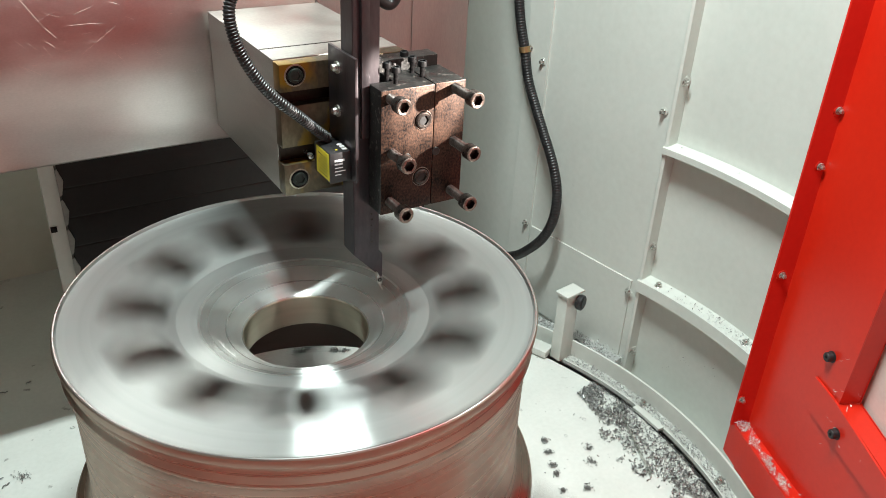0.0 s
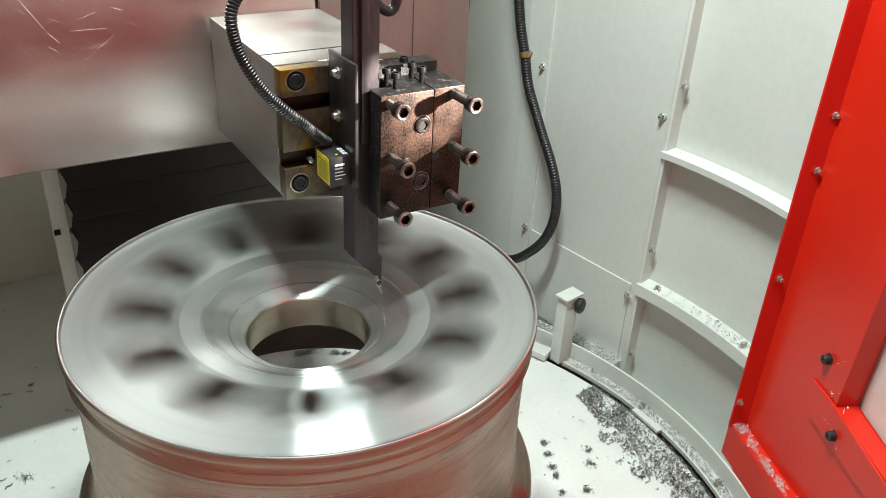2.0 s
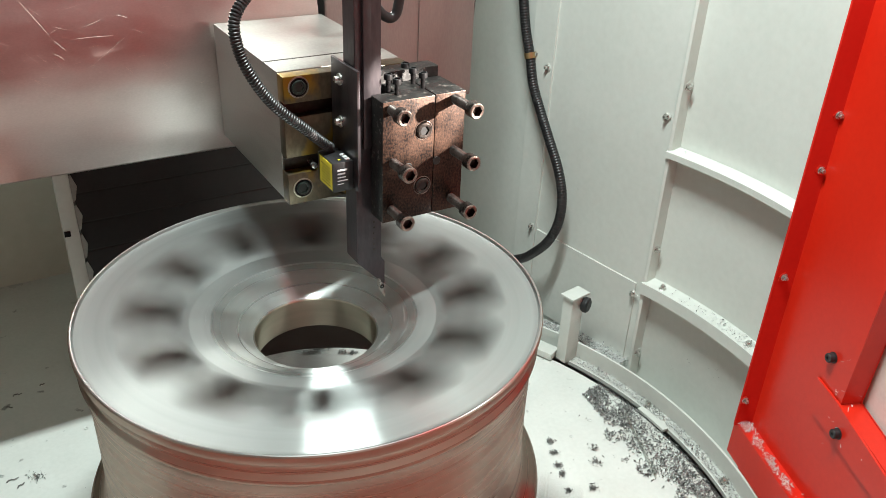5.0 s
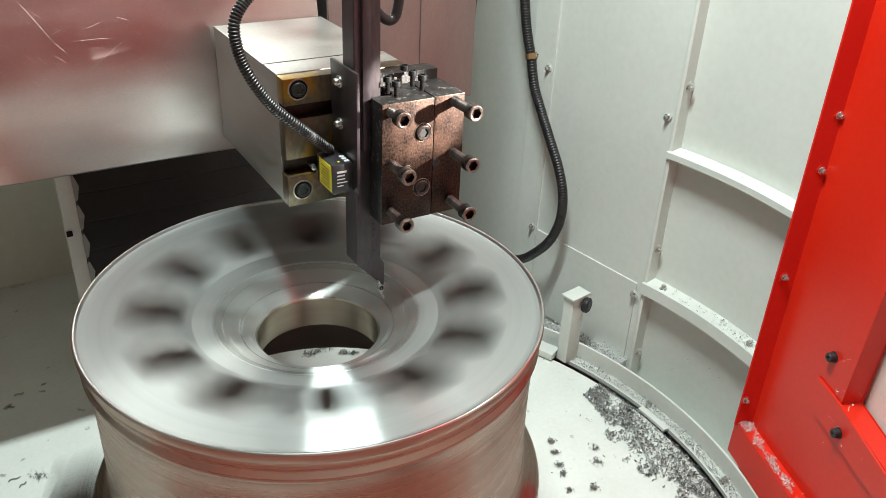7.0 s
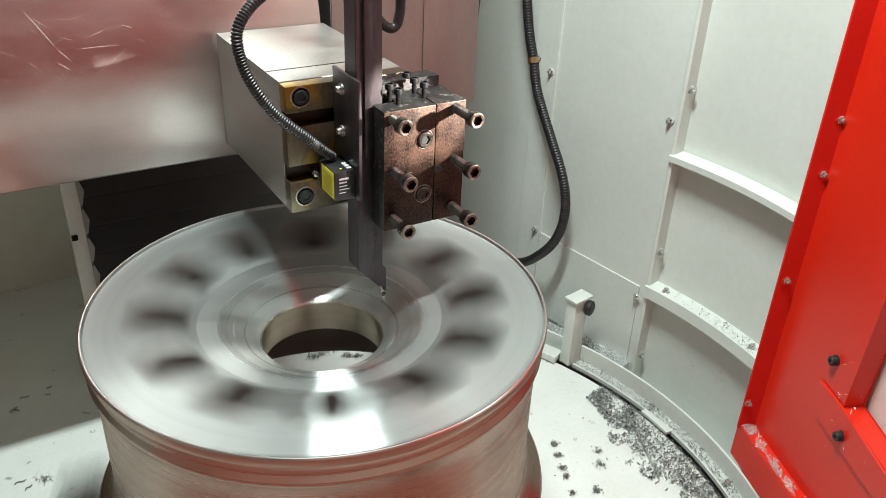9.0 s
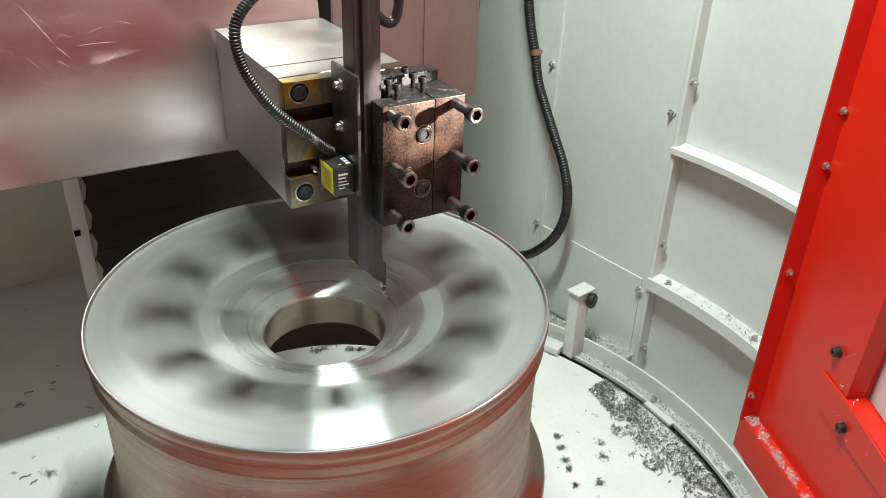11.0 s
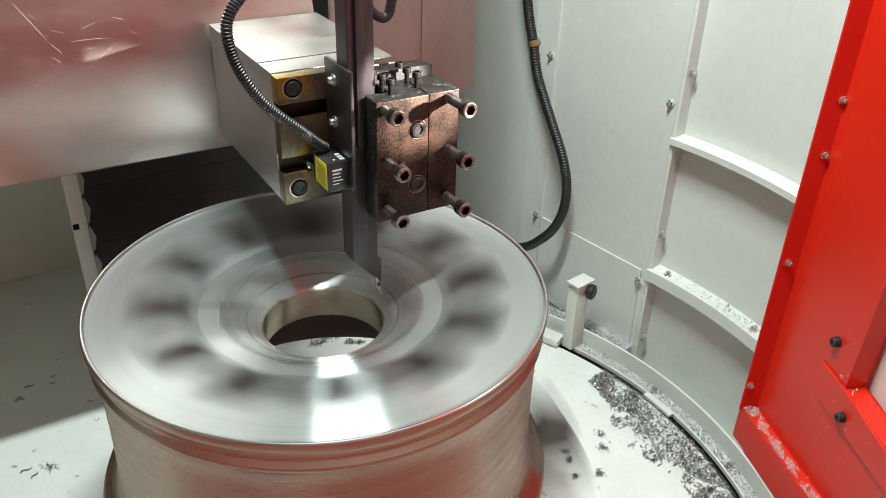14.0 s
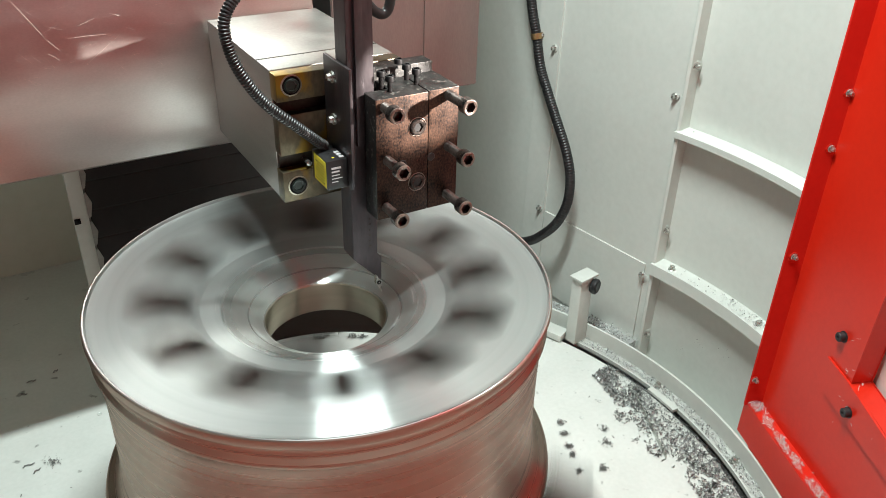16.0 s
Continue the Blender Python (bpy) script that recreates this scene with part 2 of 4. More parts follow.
def lathe(profile, seg=48, hexed=(), closed=False, m=Matrix(), bm=None, arc=None):
    """Turns a profile of (radius, height) round z; the points numbered in hexed follow a hexagon; arc: from and to degrees."""
    bm2 = bmesh.new()
    rings = []
    full = arc is None
    a0, a1 = (0.0, 2 * math.pi) if full else (radians(arc[0]), radians(arc[1]))
    count = seg if full else seg + 1
    for k, (r, h) in enumerate(profile):
        if r < 1e-7:
            rings.append([bm2.verts.new(m @ Vector((0, 0, h)))])
            continue
        ring = []
        for i in range(count):
            a = a0 + (a1 - a0) * i / seg
            q = r
            if k in hexed:
                q = r / math.cos((a % (math.pi / 3)) - math.pi / 6)
            ring.append(bm2.verts.new(m @ Vector((q * math.cos(a), q * math.sin(a), h))))
        rings.append(ring)
    pairs = list(zip(rings, rings[1:])) + ([(rings[-1], rings[0])] if closed else [])
    for p, q in pairs:
        for i in range(seg):
            j = (i + 1) % count
            if len(p) == 1 and len(q) == 1:
                continue
            if len(p) == 1:
                bm2.faces.new((p[0], q[i], q[j]))
            elif len(q) == 1:
                bm2.faces.new((p[i], q[0], p[j]))
            else:
                bm2.faces.new((p[i], q[i], q[j], p[j]))
    if not full and closed:
        for i in (0, count - 1):
            bm2.faces.new([r[i] for r in rings])
    return merge(bm, bm2)


def curve_points(pts, step):
    """Points every step metres along a smooth line through pts."""
    pts = [Vector(p) for p in pts]
    ext = [2 * pts[0] - pts[1]] + pts + [2 * pts[-1] - pts[-2]]
    fine = []
    for a, b, c, d in zip(ext, ext[1:], ext[2:], ext[3:]):
        for i in range(240):
            t = i / 240
            fine.append(0.5 * (2 * b + (c - a) * t + (2 * a - 5 * b + 4 * c - d) * t * t + (3 * b - a - 3 * c + d) * t ** 3))
    fine.append(pts[-1])
    out, run = [fine[0]], 0.0
    for p, q in zip(fine, fine[1:]):
        run += (q - p).length
        if run >= step:
            out.append(q)
            run = 0.0
    return out


def tube(pts, radius, step, ridge=0.0, seg=14):
    """A hose along pts; ridge: the depth of its corrugation, one ridge every four steps."""
    line = curve_points(pts, step)
    bm = bmesh.new()
    rings, side = [], None
    for i, p in enumerate(line):
        way = (line[min(i + 1, len(line) - 1)] - line[max(i - 1, 0)]).normalized()
        side = way.cross(Vector((0.3, 0.5, 0.8))) if side is None else side - way * side.dot(way)
        side.normalize()
        up = way.cross(side)
        r = radius - (ridge if i % 4 in (2, 3) else 0)
        rings.append([bm.verts.new(p + (side * math.cos(2 * math.pi * k / seg) + up * math.sin(2 * math.pi * k / seg)) * r) for k in range(seg)])
    for a, b in zip(rings, rings[1:]):
        for k in range(seg):
            bm.faces.new((a[k], b[k], b[(k + 1) % seg], a[(k + 1) % seg]))
    bm.faces.new(rings[0])
    bm.faces.new(rings[-1][::-1])
    return bm


def socket_screw(head=0.008, tall=0.010, shaft=0.005, length=0.03, socket=0.0046):
    """A socket head cap screw along +z, its head's underside at z = 0."""
    p = [(0, tall - 0.006), (socket, tall - 0.006), (socket, tall - 0.0004), (head - 0.0012, tall), (head - 0.0003, tall - 0.0006), (head, tall - 0.0015), (head, 0.0004), (head - 0.0005, 0), (shaft, 0)]
    n = max(2, int(length / 0.0012))
    for i in range(n):
        p += [(shaft, -length * (i + 0.3) / n), (shaft - 0.0005, -length * (i + 0.8) / n)]
    p += [(0, -length)]
    return lathe(p, 30, hexed=(1, 2))


def dome_bolt(r=0.006, tall=0.004):
    """A round-cornered hexagon bolt head on a washer along +z."""
    return lathe([(0, tall), (r * 0.34, tall + 0.0006), (r * 0.50, tall + 0.0002), (r * 0.58, tall - 0.0010), (r * 0.58, 0.0014), (r * 0.92, 0.0013), (r, 0.0008), (r, 0), (0, 0)], 24, hexed=(3, 4))


def fixing(parent, at, paint, r, tall, seed):
    """A bolt head with a ragged smear of paint torn up round its washer."""
    rnd = random.Random(seed)
    edge = [(r * rnd.uniform(1.0, 1.5) * math.cos(2 * math.pi * k / 15), r * rnd.uniform(1.0, 1.5) * math.sin(2 * math.pi * k / 15)) for k in range(15)]
    edge[seed % 15] = (edge[seed % 15][0] * 1.35, edge[seed % 15][1] * 1.35)
    part("paint_smear", extrude(edge, 0.0002, 0.0014, "z", 0.0004), paint, parent, at=at)
    part("bolt", dome_bolt(r * 0.95, tall), zinc, parent, "bright zinc bolt", at=at @ Matrix.Translation((0, 0, 0.0013)))


def facing(p, way):
    """A pose at p whose z axis points along way."""
    return Matrix.Translation(p) @ Vector(way).to_track_quat("Z", "Y").to_matrix().to_4x4()


# ---- floor and walls ----
def build_floor():
    floor = part("floor", lathe([(0.002, 0.0), (0.30, 0.0), (0.571, 0.0), (0.571, -0.060), (0.002, -0.060)], 128), white_floor, None, "white enamelled round machine floor strewn with swarf")
    tagged(floor, category="floor", kind="structure")
    base = part("floor_outer", box(-1.1, 0.9, -1.3, 0.92, -0.10, -0.062, 0), white_floor, None, "white enamelled sheet floor round the tray")
    tagged(base, category="floor", kind="structure")
    left = part("floor_side", extrude([(-1.1, -1.2), (0.0, -1.2), (0.0, -0.50), (-0.30, -0.42), (-0.42, -0.28), (-0.50, 0.0), (-0.42, 0.29), (-0.30, 0.42), (-0.05, 0.52), (-0.05, 0.92), (-1.1, 0.92)], -0.061, -0.0007, "z"), white_floor, None, "white enamelled flat floor beside the tray", smooth=False)
    tagged(left, category="floor", kind="structure")
    gap = part("floor_gap", lathe([(0.5712, -0.012), (0.586, -0.012)], 96, arc=(-75, 60)), dark_gap, None, "dark oily gap round the floor's edge")
    tagged(gap, category="gap", kind="structure")
    ring = thing("kerb_ring", "white enamelled angle-iron kerb ring strewn with chips", "kerb", kind="structure")
    part("flange", lathe([(0.584, 0.003), (0.607, 0.003), (0.607, -0.004), (0.584, -0.004)], 96, closed=True, arc=(-75, 60)), white_wall, ring)
    part("upstand", lathe([(0.604, 0.0032), (0.604, 0.034), (0.605, 0.035), (0.607, 0.035), (0.608, 0.034), (0.608, -0.058), (0.6072, -0.058), (0.6072, 0.0032)], 96, closed=True, arc=(-75, 60)), white_wall, ring)
    for a in (2.2, -16.0, -34.0, 42.0):
        c, s = math.cos(radians(a)), math.sin(radians(a))
        part("bolt", dome_bolt(0.0075, 0.010), zinc, ring, at=Matrix.Translation((0.594 * c, 0.594 * s, 0.003)))
    part("pad", box(-0.014, 0.014, -0.022, 0.022, 0.0, 0.013, 0.001), white_wall, ring, at=Matrix.Rotation(radians(23.2), 4, "Z") @ Matrix.Translation((0.576, 0, 0.003)))
    part("joint_plate", lathe([(0.573, 0.001), (0.573, 0.006), (0.584, 0.006), (0.584, 0.001)], 10, closed=True, arc=(-3.5, 2.5)), white_wall, ring)
    trough = part("trough", lathe([(0.609, -0.058), (0.72, -0.056)], 64, arc=(-40, 70)), white_floor, None, "white trough behind the kerb filled with chips")
    tagged(trough, category="trough", kind="structure")
    mound = part("chip_bed", lathe([(0.6085, -0.055), (0.6085, 0.004), (0.622, 0.010), (0.640, 0.013), (0.660, 0.012), (0.660, -0.055)], 30, closed=True, arc=(11.5, 42)), bright_chips, None, "packed bed of chips filling the trough")
    tagged(mound, category="swarf", kind="stuff")


def wall_slab(name, a, b, z0, z1, material, label, thick=0.012, parent=None):
    """An upright sheet from a to b in plan; its face lies on that line, its thickness behind it (to the left of a to b)."""
    a, b = Vector(a), Vector(b)
    n = Vector((-(b - a).y, (b - a).x)).normalized() * thick
    ob = part(name, extrude([a[:], b[:], (b + n)[:], (a + n)[:]], z0, z1, "z"), material, parent, label, smooth=False)
    return ob


def build_walls():
    bay = thing("wall_bay", "white enamelled curved wall bay with ribs and ledges", "wall", kind="structure")
    part("curved_panel", lathe([(0.676, -0.056), (0.676, 1.75), (0.69, 1.75), (0.69, -0.056)], 24, closed=True, arc=(-25, 11.0)), white_wall, bay)
    rib = part("rib", extrude([(0.6420, 0.1190), (0.6395, 0.1225), (0.6395, 0.1245), (0.70, 0.1335), (0.70, 0.1270)], -0.055, 1.75, "z"), white_wall, bay, smooth=False)
    for z, lip in ((0.418, 0.010), (0.180, 0.021)):
        shelf = part("ledge", lathe([(0.647, z), (0.6755, z + 0.002), (0.6755, z - 0.004), (0.6505, z - 0.005), (0.6505, z - lip), (0.647, z - lip)], 30, closed=True, arc=(-24, 11.0)), white_wall, bay)
        if z < 0.3:
            for a in (8.0, -7.7):
                c, s = math.cos(radians(a)), math.sin(radians(a))
                part("bolt", dome_bolt(0.0068, 0.007), zinc, shelf, at=Matrix.Translation((0.660 * c, 0.660 * s, z)))
    for z in (0.5195, 0.2420, 0.0300):
        fixing(rib, facing((0.6530, 0.1212, z), (-0.14, -1, 0)), white_wall, 0.0066, 0.008, int(z * 90))
    flat = thing("wall_right", "white enamelled flat wall panel with bolted seams", "wall", kind="structure")
    wall_slab("panel", (0.6045, 0.39), (0.6420, 0.127), -0.055, 1.75, white_wall, "", 0.012, flat).matrix_basis = Matrix()
    wall_slab("panel", (0.565, 0.90), (0.6035, 0.39), -0.055, 1.75, white_wall, "", 0.012, flat)
    wall_slab("skirt_sheet", (0.6035, 0.375), (0.6375, 0.1370), 0.0, 0.1700, white_wall, "", 0.004, flat)
    wall_slab("seam_strip", (0.5945, 0.4290), (0.6023, 0.3785), 0.0, 1.75, white_wall, "", 0.004, flat)
    for p in ((0.6005, 0.3888, 0.4815), (0.6000, 0.3877, 0.1733), (0.6395, 0.1379, 0.4694), (0.6355, 0.1376, 0.1509)):
        fixing(flat, facing(p, (-1, -0.12, 0)), white_wall, 0.0054, 0.006, int(p[2] * 100))
    for name, a, b, mat, label in (
        ("wall_back", (-1.1, 0.91), (0.53, 0.91), lifted_wall, "back wall of the machine, its enamel lightened for missing light"),
        ("wall_left", (-1.1, -1.3), (-1.1, 0.91), roof_grey, "grey enamelled side wall of the machine"),
        ("wall_front", (0.31, -1.3), (-1.1, -1.3), dull_red, "dull red front doors of the machine"),
    ):
        tagged(wall_slab(name, a, b, -0.03, 1.75, mat, label, 0.02), category="wall", kind="structure")
    # Two unseen red panels added in front, to redden what the metal mirrors.
    apron = part("red_reflector", extrude([(-0.375, -0.01), (-0.490, 0.325), (-0.520, 0.325), (-0.405, -0.01)], -0.85, 0.36, "x"), dusty_red, None, "unseen dusty red sloping panel, added to reflect in barrel and arm", smooth=False)
    side = part("red_reflector_side", extrude([(-0.30, -0.52), (-0.30, -0.385), (-0.52, -0.06), (-0.56, -0.08), (-0.56, -0.52)], -0.0006, 0.30, "z"), dusty_red, None, "unseen dusty red corner panel, added to reflect in the barrel", smooth=False)
    tagged(side, category="wall", kind="structure")
    # Unseen white reflector, tilted to the lamp, gives the arm cover its pale band.
    sill = part("band_reflector", extrude([(-0.488, 0.327), (-0.524, 0.432), (-0.545, 0.432), (-0.545, 0.327)], -0.95, 0.34, "x", 0.002), white_floor, None, "unseen white sloping strip, added to reflect as the arm's pale band", smooth=False)
    tagged(sill, category="sill", kind="structure")
    tagged(apron, category="wall", kind="structure")
    ceil = part("ceiling", box(-1.15, 0.95, -1.35, 0.97, 1.75, 1.78, 0), roof_grey, None, "grey enamelled sheet roof of the machine", smooth=False)
    tagged(ceil, category="ceiling", kind="structure")


# ---- red door frame ----
RED_A, RED_WAY = Vector((0.6215, -0.1285, 0)), Vector((-0.371, -0.928, 0)).normalized()
RED_IN = Vector((-RED_WAY.y, RED_WAY.x, 0)) * -1


def on_red(s, out, z):
    return RED_A + RED_WAY * s + RED_IN * out + Vector((0, 0, z))


def red_prism(outline, a, b, bevel=0.0, bm=None):
    """A prism on the red frame: its outline in (along, height), from a to b out of the frame's face."""
    m = Matrix.Translation(RED_A) @ Matrix((RED_WAY, RED_IN, Vector((0, 0, 1)))).transposed().to_4x4()
    bm2 = extrude(outline, a, b, "y", bevel)
    bmesh.ops.transform(bm2, matrix=m, verts=bm2.verts[:])
    return merge(bm, bm2)


def build_red_door():
    door = thing("door_frame", "glossy red enamelled door frame with chips on its sill", "door frame", kind="structure")
    part("jamb", red_prism([(0.026, -0.02), (1.25, -0.02), (1.25, 0.070), (0.1770, 0.2560), (0.1840, 0.42), (0.1860, 0.60), (0.1870, 1.75), (0.026, 1.75)], -0.0295, 0.0, 0.0012), red_paint, door)
    part("rebate", red_prism([(0.1500, 0.1950), (1.25, 0.010), (1.25, 0.048), (0.1680, 0.2415), (0.1720, 0.3371), (0.1745, 0.45), (0.1760, 1.15), (0.1500, 1.15)], -0.0335, -0.0300), red_paint, door, "red rebate round the window pane")
    part("upper_panel", red_prism([(0.1875, 1.15), (1.25, 1.15), (1.25, 1.75), (0.1875, 1.75)], -0.030, -0.0005, 0.001), red_paint, door)
    part("far_jamb", red_prism([(0.62, 0.19), (1.25, 0.085), (1.25, 1.149), (0.62, 1.149)], -0.030, -0.0010, 0.001), red_paint, door)
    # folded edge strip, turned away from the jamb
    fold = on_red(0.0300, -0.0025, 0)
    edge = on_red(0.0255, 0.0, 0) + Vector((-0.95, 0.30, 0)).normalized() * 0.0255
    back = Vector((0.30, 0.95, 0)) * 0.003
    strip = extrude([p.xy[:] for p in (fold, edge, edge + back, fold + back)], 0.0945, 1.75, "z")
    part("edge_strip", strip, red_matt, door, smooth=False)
    part("lap_sheet", red_prism([(0.130, 0.2625), (0.174, 0.2587), (0.2753, 0.2392), (0.60, 0.178), (0.60, 0.165), (0.2437, 0.2029), (0.1399, 0.2139)], 0.0004, 0.0034, 0.0008), red_paint, door)
    pane = part("pane", red_prism([(0.120, 0.18), (0.66, 0.09), (0.66, 1.16), (0.120, 1.16)], -0.041, -0.0345), pane_milk, door, "milky scratched window pane")
    pane.visible_shadow = False
    part("sill", red_prism([(0.0165, 0.0360), (0.60, 0.0360), (0.60, 0.0966), (0.0165, 0.0966)], -0.012, 0.020, 0.0015), red_paint, door)
    for s, z in ((0.1425, 0.3014), (0.1936, 0.2252)):
        part("rubber_bolt", lathe([(0, 0.0068), (0.0022, 0.0068), (0.0022, 0.0085), (0.0052, 0.0085), (0.0060, 0.0075), (0.0060, 0.0012), (0.0074, 0.0010), (0.0074, 0), (0, 0)], 18), rubber, door, "black plastic bolt cap", at=facing(on_red(s, 0.003 if s > 0.15 else 0.0, z), RED_IN))
    for p in ((0.6080, -0.1530, 0.5724), (0.6056, -0.1519, 0.5016), (0.5975, -0.1489, 0.3487), (0.5912, -0.1469, 0.1428)):
        fixing(door, facing(p, (-0.30, -0.95, 0)), red_paint, 0.0052, 0.006, int(p[2] * 70))


# ---- back of the machine ----
def build_back():
    rail = thing("guard_rail", "pale grey upright guard strip with a dark bolt", "guard strip")
    part("strip", box(-0.191, -0.169, 0.545, 0.56, -0.02, 0.75, 0.001), white_wall, rail)
    part("bolt", box(-0.0045, 0.0045, -0.0045, 0.0045, 0, 0.003, 0.0006), black_oxide, rail, at=facing((-0.186, 0.545, 0.268), (0, -1, 0)))
    bel = thing("way_cover", "dark glossy pleated way cover under the arm", "way cover")
    line = []
    for i in range(16):
        z = -0.02 + i * 0.05
        line += [(0.5485, z), (0.5478, z + 0.002), (0.5470, z + 0.048), (0.5485, z + 0.05)]
    part("pleats", extrude(line + [(0.60, 0.78), (0.60, -0.02)], -0.166, 0.47, "x"), bellows_skin, bel, smooth=False)
    for i in range(9):
        z = 0.02 + i * 0.05
        part("pleat_edge", extrude([(-0.169, z), (-0.165, z + 0.003), (-0.160, z + 0.025), (-0.166, z + 0.044), (-0.169, z + 0.042)], 0.542, 0.5455, "y"), block_steel, bel, smooth=False)


# ---- spinning wheel ----
WINDOWS = 12
WHEEL_Z = 0.41


def build_wheel():
    wheel = thing("alloy_wheel", "spinning turned aluminium wheel blank with twelve windows on a chuck", "wheel", at=Matrix.Translation((0, 0, WHEEL_Z)))
    barrel = [(0.2440, 0.0000), (0.2450, -0.0012), (0.2452, -0.0060), (0.2440, -0.0105), (0.2415, -0.0125), (0.2405, -0.0140), (0.2412, -0.0155), (0.2412, -0.0200), (0.2400, -0.0215), (0.2402, -0.0250), (0.2425, -0.0290), (0.2428, -0.0330), (0.2410, -0.0370), (0.2390, -0.0430), (0.2375, -0.0600), (0.2368, -0.0900), (0.2368, -0.1300), (0.2372, -0.1650), (0.2390, -0.1950), (0.2440, -0.2120), (0.2520, -0.2220), (0.2590, -0.2280), (0.2615, -0.2340), (0.2610, -0.2420), (0.2560, -0.2450), (0.2400, -0.2448)]
    part("barrel", lathe(barrel, 160), barrel_metal, wheel)
    part("barrel_inside", lathe([(0.2400, -0.2448), (0.2260, -0.2200), (0.2240, -0.1000), (0.2260, -0.0500), (0.2285, -0.0480)], 96), raw_alloy, wheel, "raw dark inside of the barrel")
    lip = [(0.2440, 0.0), (0.2432, 0.0005), (0.2420, 0.0002), (0.2408, -0.0012), (0.2400, -0.0024)]
    part("lip", lathe(lip, 160), lip_metal, wheel, "bright turned lip")
    outer = [(0.2400, -0.0024), (0.2380, -0.0031), (0.2340, -0.0034), (0.2290, -0.0036), (0.2195, -0.0039)]
    part("outer_ring", lathe(outer, 160), face_metal, wheel)
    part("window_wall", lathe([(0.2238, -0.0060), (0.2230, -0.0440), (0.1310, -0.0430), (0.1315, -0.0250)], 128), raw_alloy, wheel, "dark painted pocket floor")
    hub = [(0.1335, -0.0240), (0.1335, -0.0191), (0.1290, -0.0198), (0.1230, -0.0206), (0.1180, -0.0213), (0.1140, -0.0219), (0.1110, -0.0226)]
    part("hub", lathe(hub, 128), face_metal, wheel)
    cone = [(0.1110, -0.0226), (0.1060, -0.0245), (0.0960, -0.0288), (0.0860, -0.0345), (0.0760, -0.0405), (0.0690, -0.0450), (0.0670, -0.0470)]
    part("hub_cone", lathe(cone, 128), hub_metal, wheel, "polished cone round the centre bore")
    bore = [(0.0670, -0.0470), (0.0660, -0.0485), (0.0655, -0.0820), (0.0670, -0.0850), (0.1200, -0.0850), (0.1322, -0.0440), (0.1320, -0.0230)]
    part("bore", lathe(bore, 128), bore_metal, wheel, "brownish turned centre bore")
    # chips caught on the cone and in the bore, carried round
    rnd = random.Random(21)
    for _ in range(16):
        r, a, n = rnd.uniform(0.072, 0.122), rnd.uniform(0, 360), rnd.uniform(0.004, 0.009)
        z = float(np.interp(r, [p[0] for p in cone[::-1]] + [0.13], [p[1] for p in cone[::-1]] + [-0.0197])) + 0.0007
        sliver = extrude([(-n / 2, -0.0004), (0, -0.0007), (n / 2, -0.0002), (n / 2, 0.0003), (0, 0.0005), (-n / 2, 0.0004)], 0.0, 0.0008, "z")
        part("chip", sliver, bright_chips, wheel, "bright chip clinging to the wheel", at=Matrix.Rotation(radians(a), 4, "Z") @ Matrix.Translation((r, 0, z)) @ Matrix.Rotation(radians(rnd.uniform(60, 120)), 4, "Z"))
    # one spoke between two windows, its top sloping from ring to hub
    bm = bmesh.new()
    rs = ((0.1320, 1.0, -0.0190), (0.1370, 0.94, -0.0168), (0.1410, 0.66, -0.0150), (0.1460, 0.47, -0.0131), (0.1530, 0.38, -0.0108), (0.1620, 0.35, -0.0085), (0.1720, 0.37, -0.0065), (0.1830, 0.44, -0.0050), (0.1940, 0.58, -0.0041), (0.2030, 0.80, -0.0038), (0.2080, 1.0, -0.0037), (0.2140, 1.0, -0.0037), (0.2238, 1.0, -0.0037))
    rows = []
    for r, share, z in rs:
        half, crown = math.pi / WINDOWS * share, 0.0016 * (1 - share)
        rows.append([(bm.verts.new((r * math.cos(a), r * math.sin(a), z - d))) for a, d in ((-half, 0.034), (-half, 0.0), (-half * 0.93, 0.0), (-half * 0.45, -crown), (half * 0.45, -crown * 0.6), (half * 0.93, 0.0), (half, 0.0), (half, 0.034))])
    for p, q in zip(rows, rows[1:]):
        for j in range(8):
            bm.faces.new((p[j], q[j], q[(j + 1) % 8], p[(j + 1) % 8]))
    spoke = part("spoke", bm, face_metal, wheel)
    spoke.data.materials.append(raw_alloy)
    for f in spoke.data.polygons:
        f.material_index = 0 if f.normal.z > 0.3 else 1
    for i in range(1, WINDOWS):
        ob = new("spoke", spoke.data)
        ob.parent = wheel
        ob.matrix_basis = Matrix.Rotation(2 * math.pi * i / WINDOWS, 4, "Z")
    return wheel


